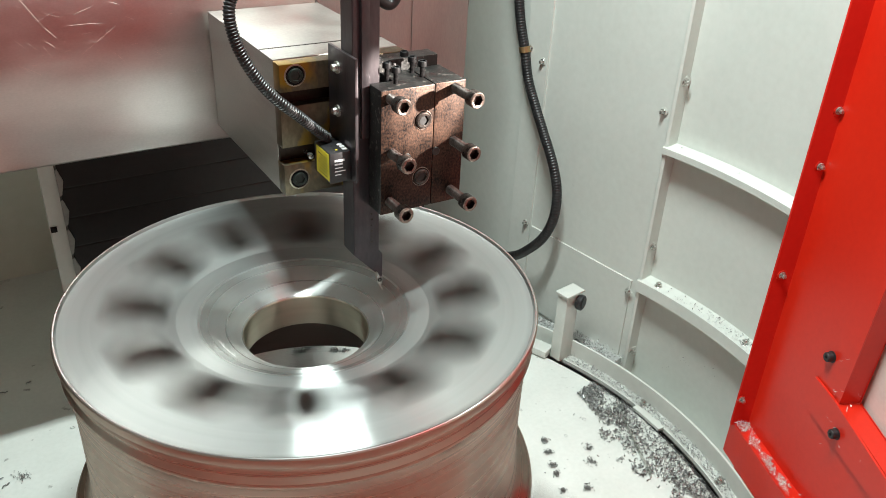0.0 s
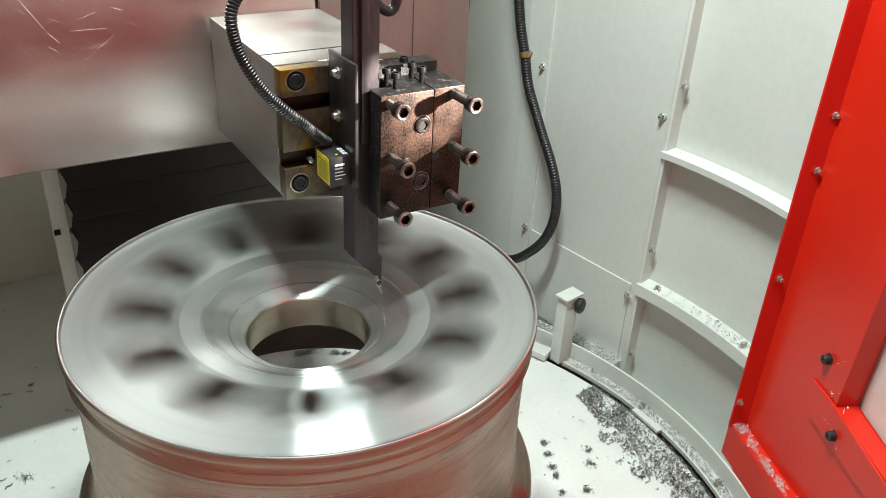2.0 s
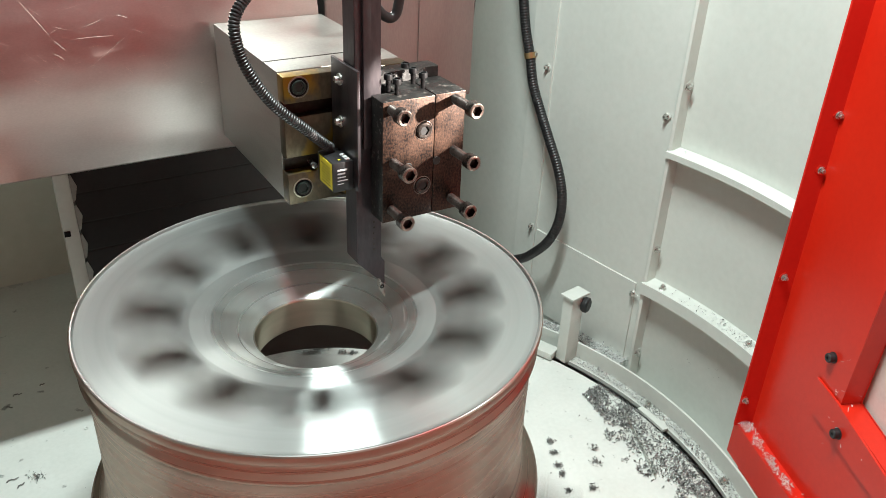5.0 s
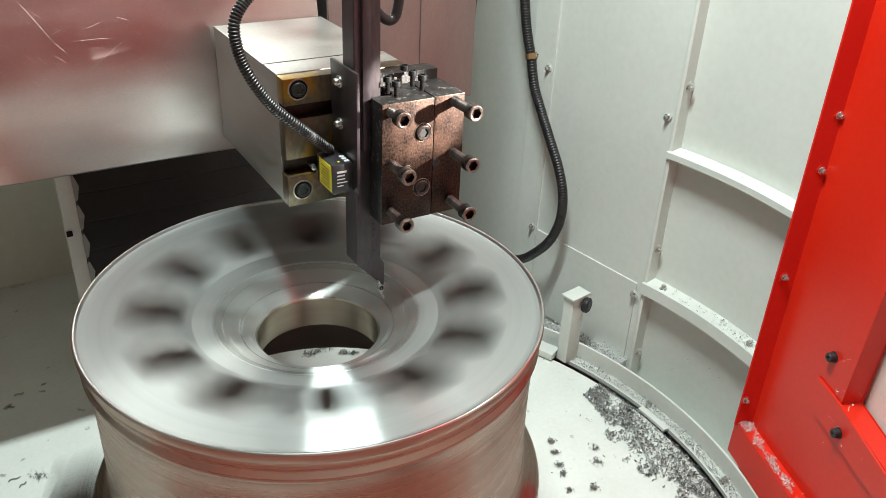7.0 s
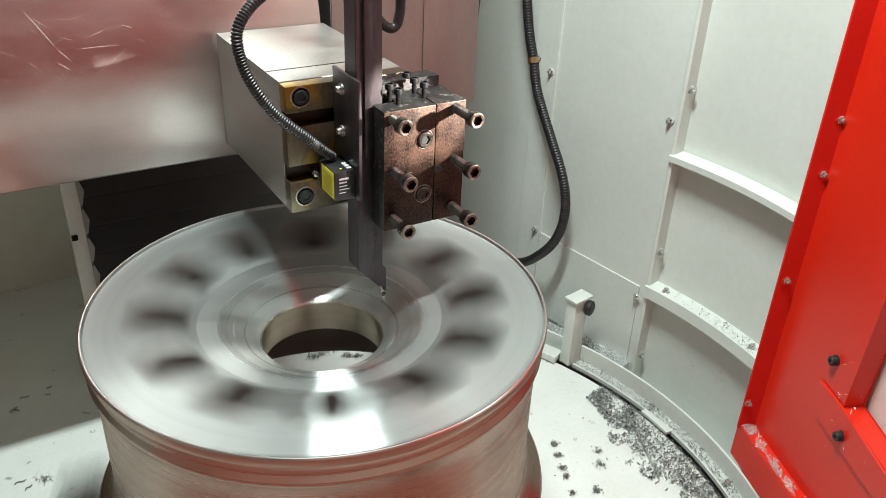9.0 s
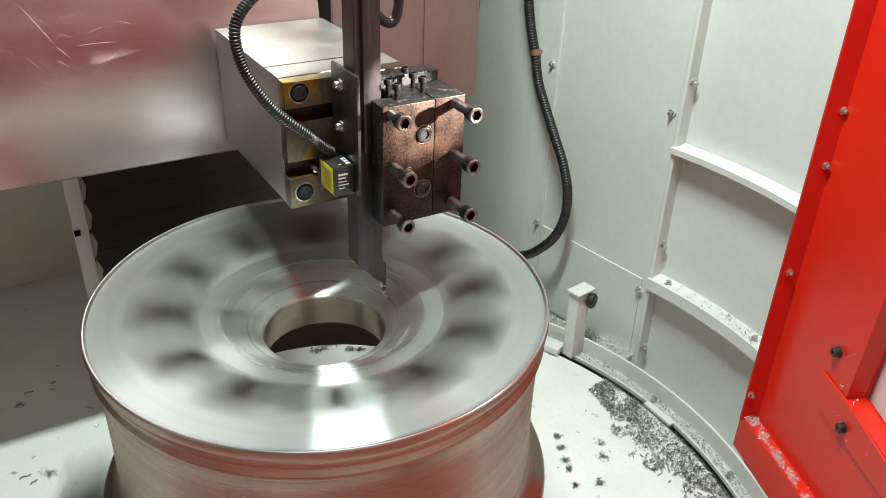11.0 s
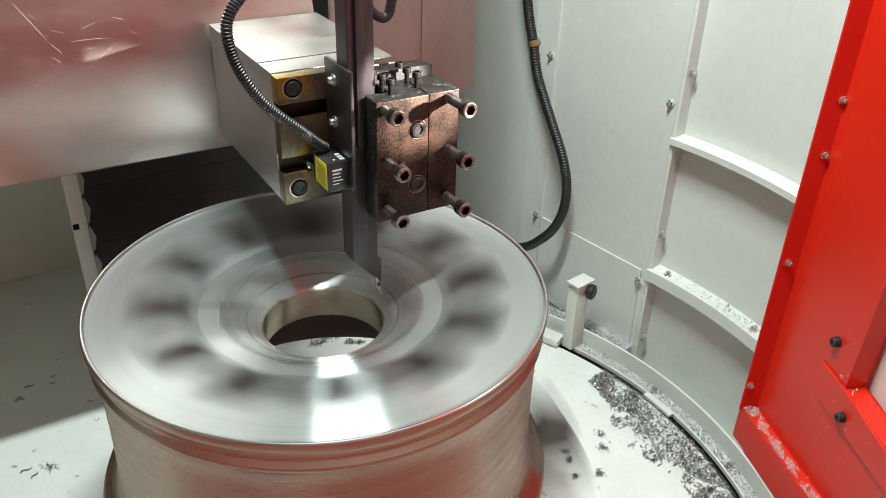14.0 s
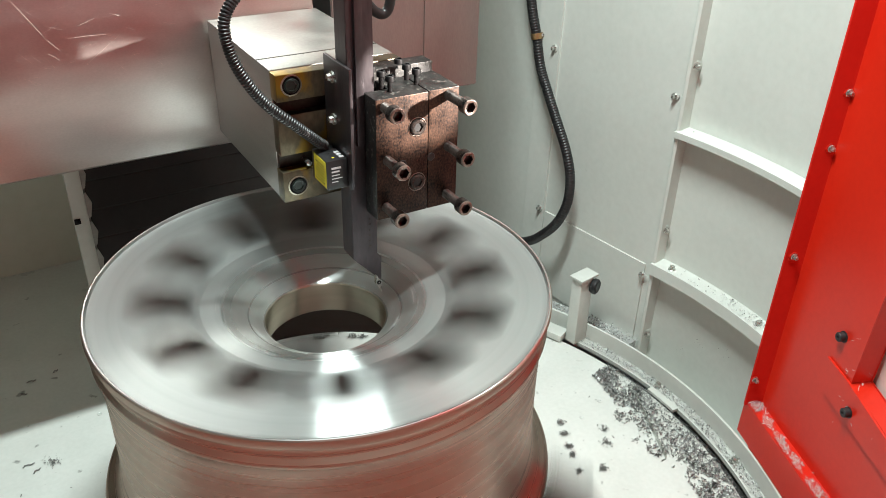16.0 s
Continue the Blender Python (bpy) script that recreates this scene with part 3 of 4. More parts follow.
def build_chuck():
    chuck = thing("lathe_chuck", "dark steel lathe chuck with three jaws under the wheel", "chuck", at=Matrix.Translation((0, 0, 0.02)))
    part("body", lathe([(0.10, 0.055), (0.10, 0.06), (0.215, 0.062), (0.225, 0.056), (0.225, 0.012), (0.215, 0.0), (0.10, 0.0)], 72, closed=True), chuck_steel, chuck)
    for i in range(3):
        jaw = part("jaw", extrude([(0.235, 0.062), (0.235, 0.146), (0.262, 0.146), (0.2635, 0.162), (0.272, 0.166), (0.300, 0.155), (0.322, 0.118), (0.336, 0.095), (0.338, 0.062)], -0.022, 0.022, "y", 0.002), chuck_steel, chuck, at=Matrix.Rotation(radians(120 * i + 17.5), 4, "Z"))
        part("jaw_screw", socket_screw(0.009, 0.010, 0.006, 0.012, 0.005), black_oxide, jaw, at=Matrix.Translation((0.307, 0, 0.152)))
        part("seat", extrude([(0.215, 0.062), (0.262, 0.062), (0.262, 0.144), (0.240, 0.144), (0.215, 0.11)], -0.026, 0.026, "y", 0.001), chuck_steel, chuck, at=Matrix.Rotation(radians(120 * i + 17.5), 4, "Z"))
    return chuck


# ---- tool carriage ----
def build_carriage():
    car = thing("tool_carriage", "scratched stainless arm cover with a milled steel tool block", "machine arm")
    # Unseen upper part is added: tall to block the lamp, leaned to deflect glare.
    prof = [(0.2800, 0.481), (0.2786, 0.500), (0.2780, 0.520), (0.2778, 0.540), (0.2782, 0.560), (0.2793, 0.580), (0.2812, 0.600), (0.2840, 0.620), (0.2885, 0.645), (0.3005, 0.700), (0.3300, 0.780), (0.3800, 0.90), (0.4600, 1.08), (0.53, 1.08), (0.53, 0.478), (0.284, 0.478)]
    part("arm_cover", extrude(prof, -1.05, 0.143, "x"), sheet, car, "scratched stainless arm cover")
    def skin(z):
        for (y0, z0), (y1, z1) in zip(prof, prof[1:11]):
            if z0 <= z <= z1:
                return y0 + (y1 - y0) * (z - z0) / (z1 - z0)
        return 0.278
    rnd = random.Random(4)
    marks = [(-0.2, 0.6819, -0.172, 0.6359), (-0.172, 0.6359, -0.16, 0.6219), (-0.174, 0.6209, -0.163, 0.6119), (-0.138, 0.6459, -0.117, 0.6529), (-0.152, 0.6339, -0.107, 0.6339), (-0.141, 0.6009, -0.092, 0.6339), (-0.102, 0.6559, -0.088, 0.6509), (-0.177, 0.6169, -0.168, 0.6019), (-0.045, 0.6399, -0.029, 0.6369), (-0.021, 0.5699, -0.011, 0.5719)]
    for _ in range(34):
        x, z, a, n = rnd.uniform(-0.24, -0.04), rnd.uniform(0.59, 0.67), rnd.uniform(-0.9, 0.9), rnd.uniform(0.005, 0.028)
        marks.append((x, z, x + n * math.cos(a), z + n * math.sin(a)))
    for i, (x0, z0, x1, z1) in enumerate(marks):
        bm = bmesh.new()
        bow, wide, rows = rnd.uniform(-0.004, 0.004), 0.00026 if i < 7 else 0.00009, []
        for k in range(7):
            t = k / 6
            x, z = x0 + (x1 - x0) * t, z0 + (z1 - z0) * t + bow * t * (1 - t)
            w = wide * (1 - abs(2 * t - 1) ** 3)
            rows.append([bm.verts.new((x - w * 0.7, skin(z - w) - 0.00035, z - w)), bm.verts.new((x + w * 0.7, skin(z + w) - 0.00035, z + w))])
        for p, q in zip(rows, rows[1:]):
            bm.faces.new((p[0], q[0], q[1], p[1]))
        part("scratch", bm, scratch_metal, car)
    part("block", box(0.0040, 0.1425, 0.0680, 0.2775, 0.4995, 0.6395, 0.0012), block_steel, car, "milled grey steel block")
    # No groove is cut: a dark strip paints the shade in one.
    part("groove_shade", box(0.0045, 0.1420, 0.1050, 0.1075, 0.6390, 0.6399, 0.0002), slot_steel, car, "thin dark strip drawn as the shade of a groove across the block")
    # front clamp plates with dark slots between, each screw sunk in a counterbore
    plates = {}
    for key, y, z0, z1 in (("top", 0.0500, 0.6110, 0.6390), ("mid", 0.0520, 0.5520, 0.5955), ("low", 0.0500, 0.4992, 0.5340)):
        plates[key] = part("clamp_plate", box(0.0035, 0.1429, y, 0.0676, z0, z1, 0.0014), gold_steel, car, "oil-stained golden clamp plate")
    part("slot_back", box(0.0050, 0.1420, 0.0640, 0.0678, 0.5000, 0.6385, 0.0003), slot_steel, car, "oily brown steel behind the slots")
    for key, z in (("top", 0.6272), ("low", 0.5168)):
        at = facing((0.0195, 0.0500, z), (0, -1, 0))
        part("counterbore", lathe([(0.0112, -0.001), (0.0112, 0.0005), (0.0100, 0.0007), (0.0095, 0.0002), (0.0095, -0.001)], 36, closed=True), pale_edge, plates[key], "bright rim of a counterbore", at=at)
        # Flat black disc on the plate stands for the counterbore's shaded depth.
        part("bore_shade", lathe([(0, 0.0004), (0.0096, 0.0004)], 36), black_oxide, plates[key], at=at)
        part("plate_screw", lathe([(0, 0.0009), (0.0044, 0.0009), (0.0046, 0.0024), (0.0068, 0.0026), (0.0074, 0.0020), (0.0074, 0.0)], 36, hexed=(1, 2)), green_screw, plates[key], "oily dark socket screw", at=at)
    part("pin", lathe([(0, 0.016), (0.0018, 0.016), (0.0030, 0.0155), (0.0030, 0.010), (0.0022, 0.0098), (0.0022, 0), (0, 0)], 16), zinc, car, at=facing((0.0330, 0.0640, 0.5400), (0, -1, 0)))
    return car


def build_slide_cover():
    ob = thing("slide_cover", "brushed stainless slide cover behind the tool block", "machine cover")
    part("sheet", extrude([(0.1445, 0.499), (0.3735, 0.499), (0.3735, 1.772), (0.1445, 1.772)], 0.285, 0.47, "y", 0.0015), slide_sheet, ob)
    part("fold", box(0.2820, 0.2834, 0.2835, 0.285, 0.501, 1.55, 0.0003), slide_sheet, ob)
    return ob


def build_holder():
    hold = thing("tool_holder", "worn black and bronze steel tool holder with socket screws", "tool holder")
    front = part("front_jaw", box(0.0755, 0.1345, -0.025, 0.001, 0.4955, 0.6265, 0.0012), worn_holder, hold)
    right = part("side_jaw", box(0.1350, 0.1705, -0.025, 0.0285, 0.4955, 0.6270, 0.0012), worn_holder, hold)
    rear = part("rear_jaw", box(0.1020, 0.1346, 0.0013, 0.0285, 0.4955, 0.6262, 0.0012), worn_holder, hold)
    # Tops are rough black steel; left sides take it as painted shade.
    for jaw in (front, right, rear):
        jaw.data.materials.append(holder_top_shade)
        for f in jaw.data.polygons:
            f.material_index = 1 if f.normal.z > 0.8 or f.normal.x < -0.8 else 0
    part("base_block", box(0.0890, 0.1690, 0.0288, 0.0498, 0.4970, 0.6380, 0.001), holder_top_shade, hold, "blackened steel base between holder and block")
    screw = socket_screw(0.0083, 0.0115, 0.0052, 0.034, 0.0048)
    first = None
    for x, z, y in ((0.1575, 0.6195, -0.0560), (0.1585, 0.5635, -0.0545), (0.1580, 0.5085, -0.0545), (0.0850, 0.6185, -0.0420), (0.0875, 0.5620, -0.0500), (0.0858, 0.5095, -0.0500)):
        at = facing((x, y, z), (0, -1, 0))
        par = front if x < 0.1 else right
        if first is None:
            first = part("clamp_screw", screw, bright_screw, par, "worn socket head screw", at=at)
            first.data.materials.append(rim_metal)
            for f in first.data.polygons:
                f.material_index = 1 if f.center.z > 0.0098 and f.center.xy.length > 0.0047 else 0
        else:
            ob = tagged(new("clamp_screw", first.data), "worn socket head screw")
            ob.parent, ob.matrix_basis = par, at
    for z in (0.5915, 0.5305):
        part("sunk_screw", lathe([(0, 0.0004), (0.0046, 0.0004), (0.0046, 0.0028), (0.0072, 0.0030), (0.0082, 0.0023), (0.0082, -0.001)], 30, hexed=(1, 2)), bright_screw, front, at=facing((0.1218, -0.025, z), (0, -1, 0)))
        # Black disc paints the shade inside the screw's socket.
        part("socket_shade", lathe([(0, 0.0012), (0.0045, 0.0012), (0.0045, 0.0)], 30, hexed=(1, 2)), black_print, front, at=facing((0.1218, -0.025, z), (0, -1, 0)))
        part("counterbore", lathe([(0.0103, -0.001), (0.0103, 0.0004), (0.0098, 0.0006), (0.0095, 0.0004), (0.0095, -0.001)], 30, closed=True), rim_metal, front, at=facing((0.1218, -0.025, z), (0, -1, 0)))
    # Tapped holes are only dark discs, coloured like the shade in a hole.
    for x, z in ((0.1385, 0.5553), (0.1050, 0.5540)):
        part("hole_shade", lathe([(0, 0.0004), (0.0040, 0.0004), (0.0046, 0)], 20), dark_gap, right if x > 0.13 else front, at=facing((x, -0.025, z), (0, -1, 0)))
    small = None
    for x, y in ((0.0970, 0.0260), (0.0990, 0.0090), (0.1000, -0.0080), (0.1330, 0.0360), (0.1320, 0.0170), (0.1340, -0.0000)):
        if small is None:
            small = part("set_screw", socket_screw(0.0046, 0.0062, 0.0027, 0.0165, 0.0026), black_oxide, rear, at=Matrix.Translation((x, y, 0.6370)))
        else:
            ob = new("set_screw", small.data)
            ob.parent, ob.matrix_basis = rear, Matrix.Translation((x, y, 0.6370))
    shank = part("shank", extrude([(0.0585, 0.439), (0.0915, 0.4030), (0.0925, 0.4050), (0.0925, 0.4330), (0.0868, 0.4395), (0.0868, 0.95), (0.0585, 0.95)], 0.0015, 0.0275, "y", 0.0007), dark_shank, hold, "dark burnished tool shank")
    for i, w in enumerate((0.0030, 0.0022, 0.0030, 0.0016, 0.0028, 0.0022)):
        part("print_bar", box(0.0775, 0.0775 + w, 0.0011, 0.0016, 0.4500 + i * 0.0068, 0.4520 + i * 0.0068, 0), bright_screw, shank, smooth=False)
    part("shank_rail", box(0.0660, 0.0745, -0.0030, 0.0012, 0.572, 0.95, 0.0006), dark_shank, hold)
    ins = part("insert", extrude([(0.0915, 0.3870), (0.0905, 0.3975), (0.0850, 0.4130), (0.0835, 0.4115), (0.0835, 0.4020)], -0.0022, 0.0028, "y", 0.0005), zinc, hold, "bright carbide cutting insert")
    part("insert_screw", lathe([(0, -0.0005), (0.0011, -0.0005), (0.0012, 0.0007), (0.0024, 0.0006), (0.0026, 0)], 18), black_oxide, ins, at=facing((0.0873, -0.0022, 0.4030), (0, -1, 0)))
    return hold


def build_sensor():
    sen = thing("laser_sensor", "black laser distance sensor with a yellow label on a bracket", "sensor")
    plate = part("bracket", box(0.0545, 0.0578, -0.0120, 0.0490, 0.530, 0.6560, 0.0006), dark_shank, sen, "dark steel bracket plate")
    for z in (0.638, 0.594):
        sc = part("bracket_screw", lathe([(0, 0.0065), (0.0030, 0.0065), (0.0036, 0.0055), (0.0036, 0.0022), (0.0060, 0.0020), (0.0060, 0.0), (0, 0)], 20), zinc, plate, at=facing((0.0545, 0.0265, z), (-1, 0, 0)))
    body = part("housing", box(0.0315, 0.0543, -0.0020, 0.0365, 0.5300, 0.5620, 0.0012), plastic, sen, "black sensor housing")
    part("label_sheet", box(0.0311, 0.0315, 0.0000, 0.0300, 0.5320, 0.5605, 0), yellow, body, "yellow warning label", smooth=False)
    for i in range(7):
        part("print_bar", box(0.0309, 0.0311, 0.004 + 0.001 * (i % 2), 0.0255 - 0.002 * (i % 3), 0.5350 + 0.0032 * i, 0.5358 + 0.0032 * i, 0), black_print, body, smooth=False)
    for i, (w, h) in enumerate(((0.0105, 0.0022), (0.0085, 0.0016), (0.0090, 0.0010), (0.0115, 0.0010), (0.0070, 0.0009))):
        z = 0.5525 - i * 0.0036
        part("print_bar", box(0.0365, 0.0365 + w, -0.00225, -0.0020, z, z + h, 0), white_print, body, smooth=False)
    for i in range(3):
        y = 0.002 + i * 0.0060
        part("key", box(0.0475, 0.0525, y, y + 0.0042, 0.5619, 0.5629, 0.0003), white_print, body)
    for i in range(3):
        part("pilot_light", box(0.0405, 0.0428, 0.004 + i * 0.006, 0.0062 + i * 0.006, 0.5619, 0.5624, 0), black_print if i else yellow, body, smooth=False)
    part("gland", lathe([(0, 0.010), (0.0042, 0.010), (0.0046, 0.009), (0.0046, 0.0), (0, 0)], 18), hose_skin, body, at=facing((0.0440, 0.0300, 0.560), (-0.2, 0.25, 1)))
    part("side_screw", lathe([(0, 0.008), (0.0022, 0.008), (0.0026, 0.007), (0.0026, 0)], 14), zinc, body, at=facing((0.0400, 0.0300, 0.545), (-0.3, 1, 0)))
    line = [(0.043, 0.030, 0.566), (0.034, 0.026, 0.574), (0.0115, 0.021, 0.5955), (-0.0160, 0.020, 0.6215), (-0.0355, 0.020, 0.650), (-0.0465, 0.022, 0.678), (-0.0470, 0.026, 0.705), (-0.030, 0.032, 0.7255), (0.000, 0.040, 0.742), (0.030, 0.044, 0.765), (0.045, 0.044, 0.82), (0.050, 0.040, 0.95)]
    loop = [(0.072, 0.036, 0.735), (0.080, 0.034, 0.722), (0.091, 0.034, 0.711), (0.099, 0.034, 0.7015), (0.106, 0.034, 0.6945), (0.114, 0.034, 0.6910), (0.120, 0.034, 0.6945), (0.123, 0.034, 0.704), (0.124, 0.034, 0.715), (0.124, 0.035, 0.76), (0.110, 0.040, 0.95)]
    part("cable_loop", tube(loop, 0.0052, 0.0015, 0.0, 16), hose_skin, sen, "smooth dark sensor cable loop")
    part("cable", tube(line, 0.0057, 0.0007, 0.0008), hose_skin, sen, "grey-black corrugated cable sleeve")
    return sen


# ---- loose and small fittings ----
def build_fittings():
    hose = thing("wall_hose", "black corrugated hose clipped to the white wall", "hose")
    line = [(0.578, 0.480, 0.80), (0.581, 0.460, 0.640), (0.583, 0.448, 0.573), (0.585, 0.439, 0.533), (0.588, 0.426, 0.494), (0.588, 0.409, 0.447), (0.588, 0.383, 0.409), (0.585, 0.348, 0.370), (0.583, 0.311, 0.326), (0.581, 0.289, 0.283), (0.576, 0.283, 0.237), (0.569, 0.296, 0.193), (0.564, 0.328, 0.153), (0.560, 0.366, 0.121), (0.552, 0.44, 0.085)]
    part("sleeve", tube(line, 0.0088, 0.0011, 0.0007, 16), hose_skin, hose)
    part("clip", lathe([(0.0092, -0.005), (0.0100, -0.005), (0.0100, 0.005), (0.0092, 0.005)], 24, closed=True), brass, hose, "brass hose clip", at=facing((0.588, 0.426, 0.494), (0.05, -0.3, -1)))
    part("clip_screw", dome_bolt(0.006, 0.006), zinc, hose, at=facing((0.597, 0.421, 0.496), (-1, -0.12, 0)))
    lead = thing("dark_lead", "thin black lead hanging beside the slide cover", "cable")
    part("lead_sheath", tube([(0.386, 0.300, 1.60), (0.3835, 0.297, 1.00), (0.3825, 0.296, 0.74), (0.3795, 0.296, 0.66), (0.3765, 0.298, 0.60), (0.3765, 0.31, 0.54)], 0.0032, 0.004, 0, 10), rubber, lead)
    post = thing("stop_post", "white enamelled stop post with a black rubber buffer", "post")
    m = Matrix.Translation((0.5425, 0.1827, 0.003)) @ Matrix.Rotation(radians(9), 4, "Z")
    part("upright", box(0.0, 0.030, 0.0, 0.022, 0.0, 0.133, 0.0012), white_wall, post, at=m)
    part("cap", box(-0.004, 0.040, -0.003, 0.025, 0.1332, 0.1375, 0.0008), white_wall, post, at=m)
    part("buffer", lathe([(0, 0.012), (0.0105, 0.012), (0.0138, 0.0095), (0.0138, 0.003), (0.012, 0), (0, 0)], 28), rubber, post, "black rubber buffer", at=m @ facing((0.0285, 0.0005, 0.1165), (0.30, -0.95, 0)))


# ---- swarf ----
def swarf(name, count, place, size, material, label, seed, width=(0.18, 0.4)):
    """Curled metal chips, each a short twisted strip; place(random) gives where each lies and how high."""
    rnd = random.Random(seed)
    verts, faces = [], []
    for _ in range(count):
        c = Vector(place(rnd))
        s = size * rnd.uniform(0.5, 1.5)
        rot = Euler((rnd.uniform(-0.7, 0.7), rnd.uniform(-0.7, 0.7), rnd.uniform(0, 6.3))).to_matrix()
        bend, wide, n = rnd.uniform(0.8, 4.6), rnd.uniform(*width), 4
        base = len(verts)
        for i in range(n + 1):
            a = bend * (i / n - 0.5)
            rad = s / bend
            p = Vector((rad * math.sin(a), 0, rad * (1 - math.cos(a))))
            tw = (i / n - 0.5) * 1.2
            w = Vector((0, math.cos(tw), math.sin(tw))) * s * wide * 0.5 * (1 - 0.5 * abs(i / n - 0.5))
            verts += [c + rot @ (p - w), c + rot @ (p + w)]
        for i in range(n):
            k = base + 2 * i
            faces.append((k, k + 1, k + 3, k + 2))
    me = bpy.data.meshes.new(name)
    me.from_pydata(verts, [], faces)
    me.materials.append(material)
    ob = new(name, me)
    return tagged(ob, label, "swarf", kind="stuff")


def polar(r, a, z):
    return (r * math.cos(radians(a)), r * math.sin(radians(a)), z)


TUFTS = ((0.3973, 0.0346, 0.0032), (0.3873, 0.0115, 0.0030), (0.3755, -0.0136, 0.0035), (0.450, -0.0109, 0.0040), (0.4321, -0.036, 0.0042), (0.3706, -0.0309, 0.0028), (0.3927, -0.0751, 0.0030), (0.3582, -0.0614, 0.0022), (-0.307, 0.331, 0.006))


def build_swarf():
    for x, y, r in ((0.4856, 0.0443, 0.0030), (0.4347, 0.0277, 0.0028), (-0.2277, 0.405, 0.0030)):
        ring = [(x + r * math.cos(a), y + r * math.sin(a), 0.0008 + 0.0012 * k / 12) for k, a in enumerate([2 * math.pi * i / 12 for i in range(13)])]
        curl = part("swarf_curl", tube(ring, 0.0005, 0.0008, 0, 6), bright_chips, None, "single curled metal shaving on the white floor")
        tagged(curl, category="shaving")
    for x, y, n, a in ((-0.309, 0.541, 0.0140, 10), (-0.271, 0.550, 0.0080, 35), (-0.324, 0.513, 0.0100, -20), (-0.338, 0.341, 0.0160, 15), (-0.329, 0.324, 0.0120, 40)):
        line = [(x + n * (k / 6 - 0.5) * math.cos(radians(a)), y + n * (k / 6 - 0.5) * math.sin(radians(a)) + 0.002 * math.sin(k), 0.0012 + 0.0008 * (k % 2)) for k in range(7)]
        flake = part("swarf_flake", tube(line, 0.0011, 0.0009, 0.0004, 6), oily_chips, None, "dark curled flake of swarf on the floor")
        tagged(flake, category="shaving")
    strip = part("metal_strip", extrude([(0.5438, 0.0240), (0.5452, 0.0234), (0.4902, -0.1052), (0.4888, -0.1046)], 0.001, 0.009, "z"), zinc, None, "thin pale metal strip lying in the chips")
    tagged(strip, category="metal strip")
    def heap(rnd):
        while True:
            a = rnd.uniform(-42, 11)
            wide = float(np.interp(a, (-42, -17, -11, -7, -2, 4, 11), (0.055, 0.062, 0.085, 0.110, 0.108, 0.062, 0.045)))
            edge = 0.571 - wide * rnd.random() ** 0.9
            lump = noise.noise(Vector((edge * 24, a * 0.25, 0))) + 0.6 * noise.noise(Vector((edge * 70, a * 0.8, 3)))
            if lump + rnd.gauss(0, 0.16) > -0.30 + 1.3 * (0.53 - edge) / 0.1:
                return polar(edge, a, 0.0012 + rnd.random() ** 2 * 0.006 * min(1, max(0.2, (edge - 0.47) / 0.05)))
    swarf("swarf_heap", 3500, heap, 0.0055, chip_metal, "heap of grey aluminium chips on the white floor", 1)
    swarf("swarf_heap_dark", 2400, heap, 0.0045, oily_chips, "oily dark chips mixed into the heap", 2)
    swarf("kerb_swarf", 3000, lambda q: polar(q.uniform(0.586, 0.603), q.uniform(-55, 16) if q.random() < 0.8 else q.uniform(16, 40), 0.004 + 0.003 * q.random()), 0.0042, bright_chips, "small bright chips on the kerb flange", 3, (0.10, 0.26))
    swarf("trough_swarf", 1500, lambda q: polar(q.uniform(0.611, 0.65), q.triangular(10, 36, 22), 0.010 + 0.016 * q.random()), 0.0042, bright_chips, "bright chips in the trough behind the kerb", 4, (0.10, 0.26))
    swarf("ledge_swarf", 230, lambda q: polar(q.uniform(0.648, 0.672), q.triangular(-16, 9, -8), 0.1815 + 0.003 * q.random()), 0.0046, bright_chips, "chips lying on the wall ledge", 5, (0.10, 0.26))
    swarf("ledge_swarf", 90, lambda q: polar(q.uniform(0.655, 0.674), q.uniform(-14, 9), 0.4205 + 0.002 * q.random()), 0.0030, bright_chips, "few fine chips on the upper wall ledge", 6, (0.10, 0.26))
    swarf("kerb_swarf_dark", 1500, lambda q: polar(q.uniform(0.586, 0.603), q.uniform(-55, 16) if q.random() < 0.8 else q.uniform(16, 40), 0.004 + 0.003 * q.random()), 0.0034, oily_chips, "oily dark chips among those on the kerb", 13)
    swarf("trough_swarf_dark", 1100, lambda q: polar(q.uniform(0.611, 0.65), q.triangular(9, 34, 20), 0.010 + 0.016 * q.random()), 0.0036, oily_chips, "oily dark chips in the trough behind the kerb", 14)
    swarf("ledge_swarf_dark", 70, lambda q: polar(q.uniform(0.648, 0.672), q.triangular(-16, 9, -8), 0.1815 + 0.003 * q.random()), 0.0034, oily_chips, "dark chips lying on the wall ledge", 15)
    def sill(q):
        while True:
            a, o = q.uniform(0.018, 0.42), q.uniform(0.001, 0.020)
            lump = noise.noise(Vector((a * 38, o * 90, 7))) + 0.5 * noise.noise(Vector((a * 120, o * 200, 2)))
            if a < 0.046 or lump + q.gauss(0, 0.10) > 0.10 + 0.8 * abs(o - 0.015) / 0.012 - 0.5:
                return tuple(on_red(a, o, 0.0980 + 0.004 * q.random()))
    swarf("sill_swarf", 1300, sill, 0.0048, bright_chips, "bright curled chips on the red door sill", 7, (0.08, 0.2))
    def stains(q):
        x, y, r = q.choice(TUFTS)
        return (q.gauss(x, r), q.gauss(y, r), 0.0008 + 0.0022 * q.random())
    swarf("loose_swarf", 760, stains, 0.0032, oily_chips, "small dark tufts of oily chips on the white floor", 8)
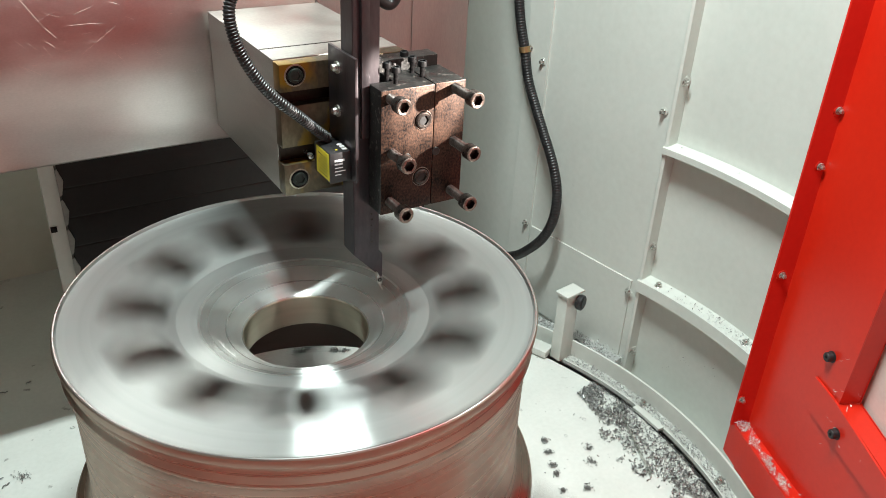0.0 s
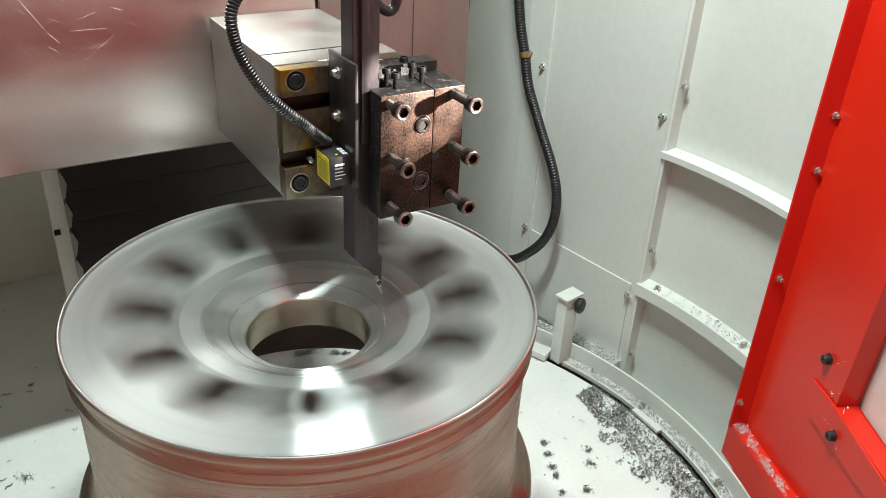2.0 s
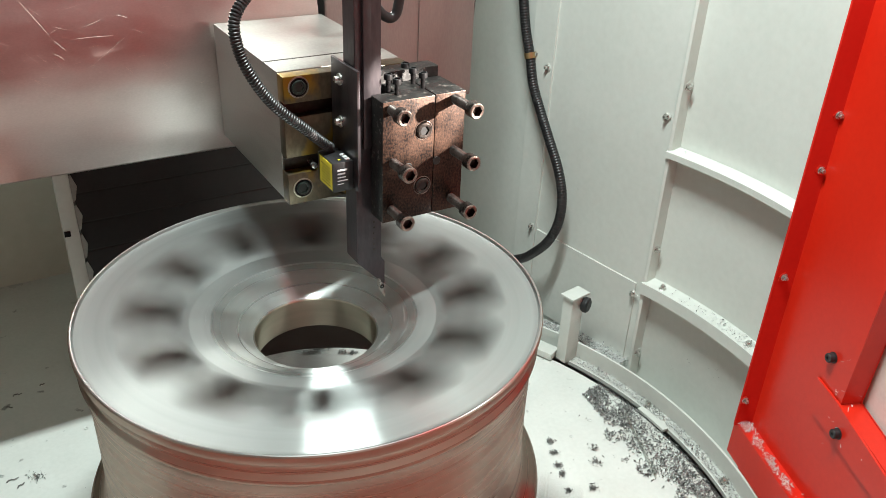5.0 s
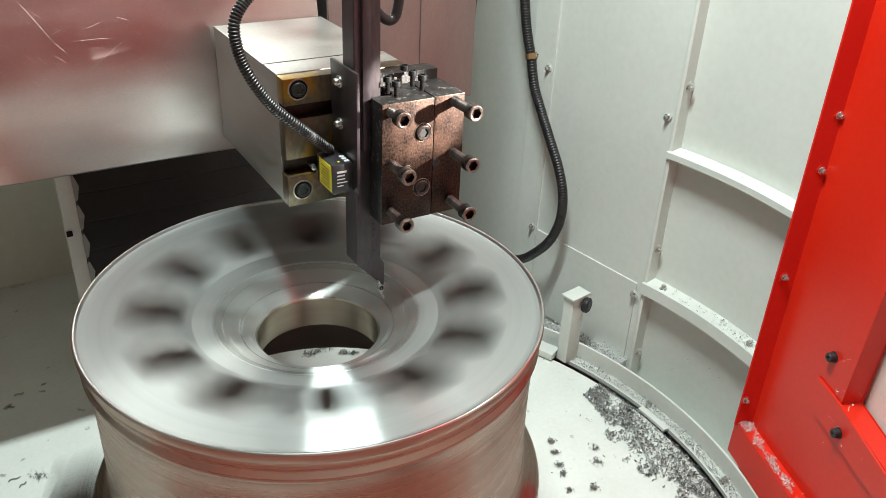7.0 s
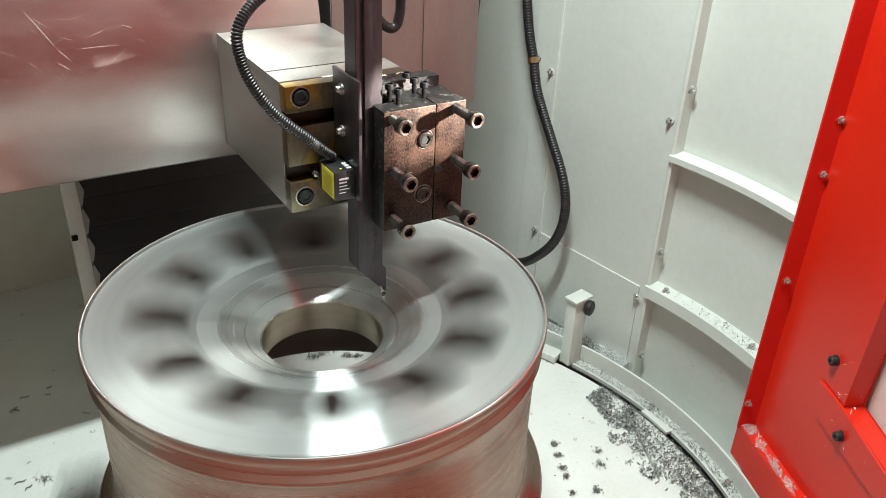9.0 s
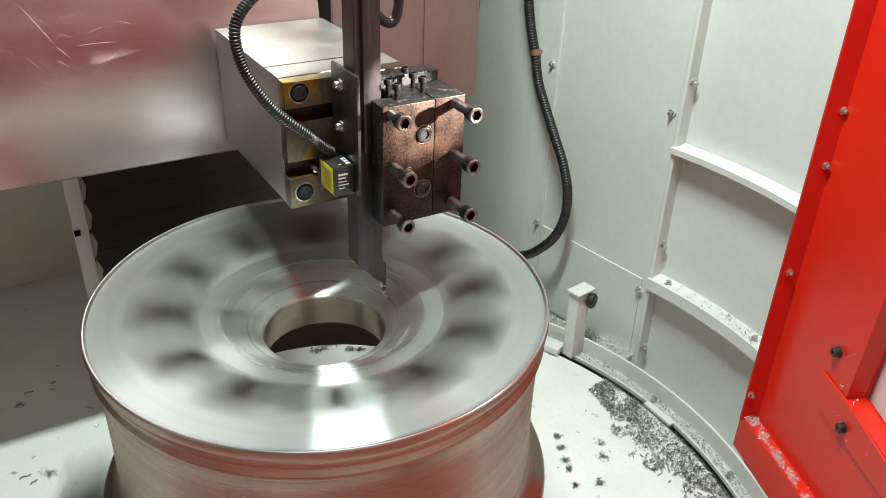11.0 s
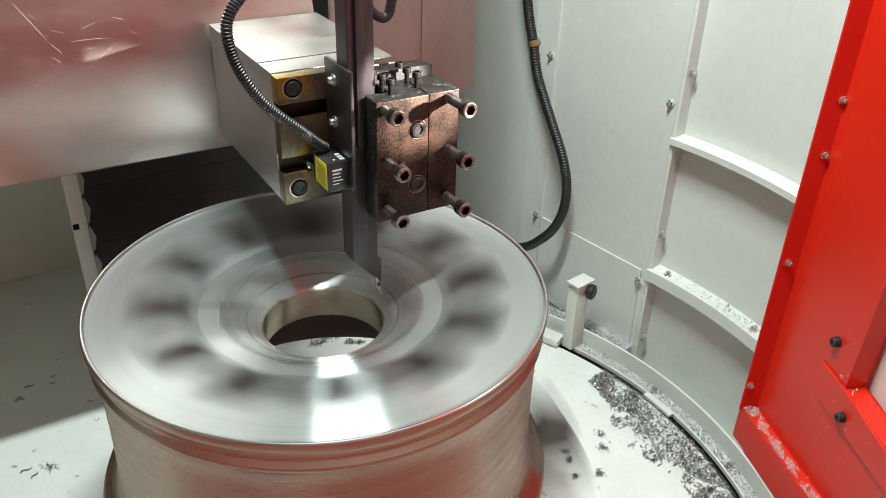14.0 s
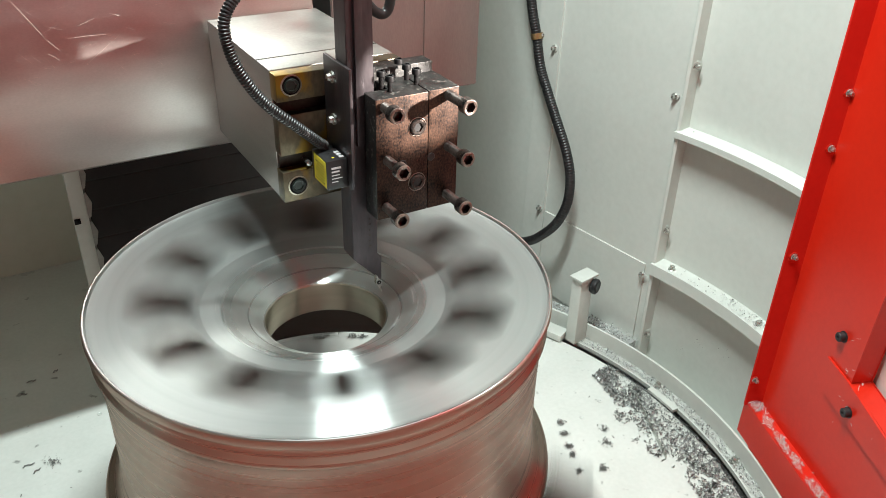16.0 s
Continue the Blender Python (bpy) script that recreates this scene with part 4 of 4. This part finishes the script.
    swarf("loose_swarf", 110, lambda q: polar(q.uniform(0.30, 0.56), q.uniform(-45, 160), 0.001), 0.004, oily_chips, "single chips scattered over the floor", 9)
    def under(q):
        x, y, r = q.choice(((0.150, 0.423, 0.007), (0.168, 0.426, 0.008), (0.190, 0.430, 0.008), (0.212, 0.433, 0.007), (0.205, 0.399, 0.005), (0.222, 0.389, 0.004)))
        return (q.gauss(x, r), q.gauss(y, r * 0.7), 0.001 + 0.003 * q.random())
    swarf("loose_swarf", 420, under, 0.0042, oily_chips, "dark chips seen on the floor through the wheel's bore", 10)
    specks = ((0.6215, 0.265, 0.148), (0.636, 0.178, 0.073), (0.6385, 0.156, 0.055), (0.6325, 0.199, 0.08), (0.6215, 0.267, 0.17), (0.671, -0.034, 0.087), (0.6715, 0.018, 0.069), (0.6698, 0.053, 0.034), (0.6712, -0.022, 0.038))
    swarf("wall_specks", 44, lambda q: tuple(Vector(q.choice(specks)) + Vector((-0.002, q.gauss(0, 0.006), q.gauss(0, 0.006)))), 0.0022, oily_chips, "dark specks of swarf stuck to the wall", 12)
    swarf("door_swarf", 20, lambda q: tuple(on_red(q.triangular(0.15, 0.27, 0.19), 0.0045, q.triangular(0.17, 0.33, 0.27))), 0.008, bright_chips, "curled chips sticking to the red door frame", 11, (0.05, 0.12))


build_floor()
build_walls()
build_red_door()
build_back()
wheel_ob = build_wheel()
chuck_ob = build_chuck()
carriage_ob = build_carriage()
slide_ob = build_slide_cover()
holder_ob = build_holder()
sensor_ob = build_sensor()
build_fittings()
build_swarf()


# ---- movement ----
SPIN = 64.0
# where in a third of a turn the wheel stands, every half second; between these it turns at nearly SPIN degrees in each step
STANDS = {0: 52.5, 0.5: 112.5, 1: 52.5, 1.5: 112.5, 2: 52.5, 2.5: 112.5, 3: 52.5, 3.5: 52.5, 4: 52.5, 6.5: 52.5, 7: 22.5, 7.5: 61.0, 8: 22.5, 8.5: 22.5, 9: 22.5, 11.5: 22.5, 12: 82.5, 12.5: 22.5, 13: 82.5, 13.5: 84.5, 14: 82.5, 14.5: 82.5, 15: 82.5, 15.5: 84.5, 16: 52.5}


def turning():
    """The wheel's angle, in degrees, at every step of the clip."""
    times = sorted(STANDS)
    out, angle = [STANDS[0]], STANDS[0]
    for a, b in zip(times, times[1:]):
        n = round((b - a) * FPS)
        miss = (STANDS[b] - angle - SPIN * n + 60) % 120 - 60
        out += [angle + (SPIN * n + miss) * (i + 1) / n for i in range(n)]
        angle = out[-1]
    return [a + 0.010 * i for i, a in enumerate(out)]


def motions():
    feed = ((0, 0, 0), (4, -0.0053, -0.0022), (7, -0.0105, -0.0056), (9, -0.0123, -0.0068), (12, -0.0160, -0.0088), (14, -0.0188, -0.0115), (16, -0.0224, -0.0146))
    for ob in (carriage_ob, holder_ob, sensor_ob):
        walk(ob, [(t, pose(x, 0, z)) for t, x, z in feed])
    walk(slide_ob, [(t, pose(0, 0, z)) for t, x, z in feed])
    angles = turning()
    for ob, z in ((wheel_ob, WHEEL_Z), (chuck_ob, 0.02)):
        walk(ob, [(i / FPS, pose(0, 0, z, 0, 0, a % 360.0)) for i, a in enumerate(angles)])


motions()
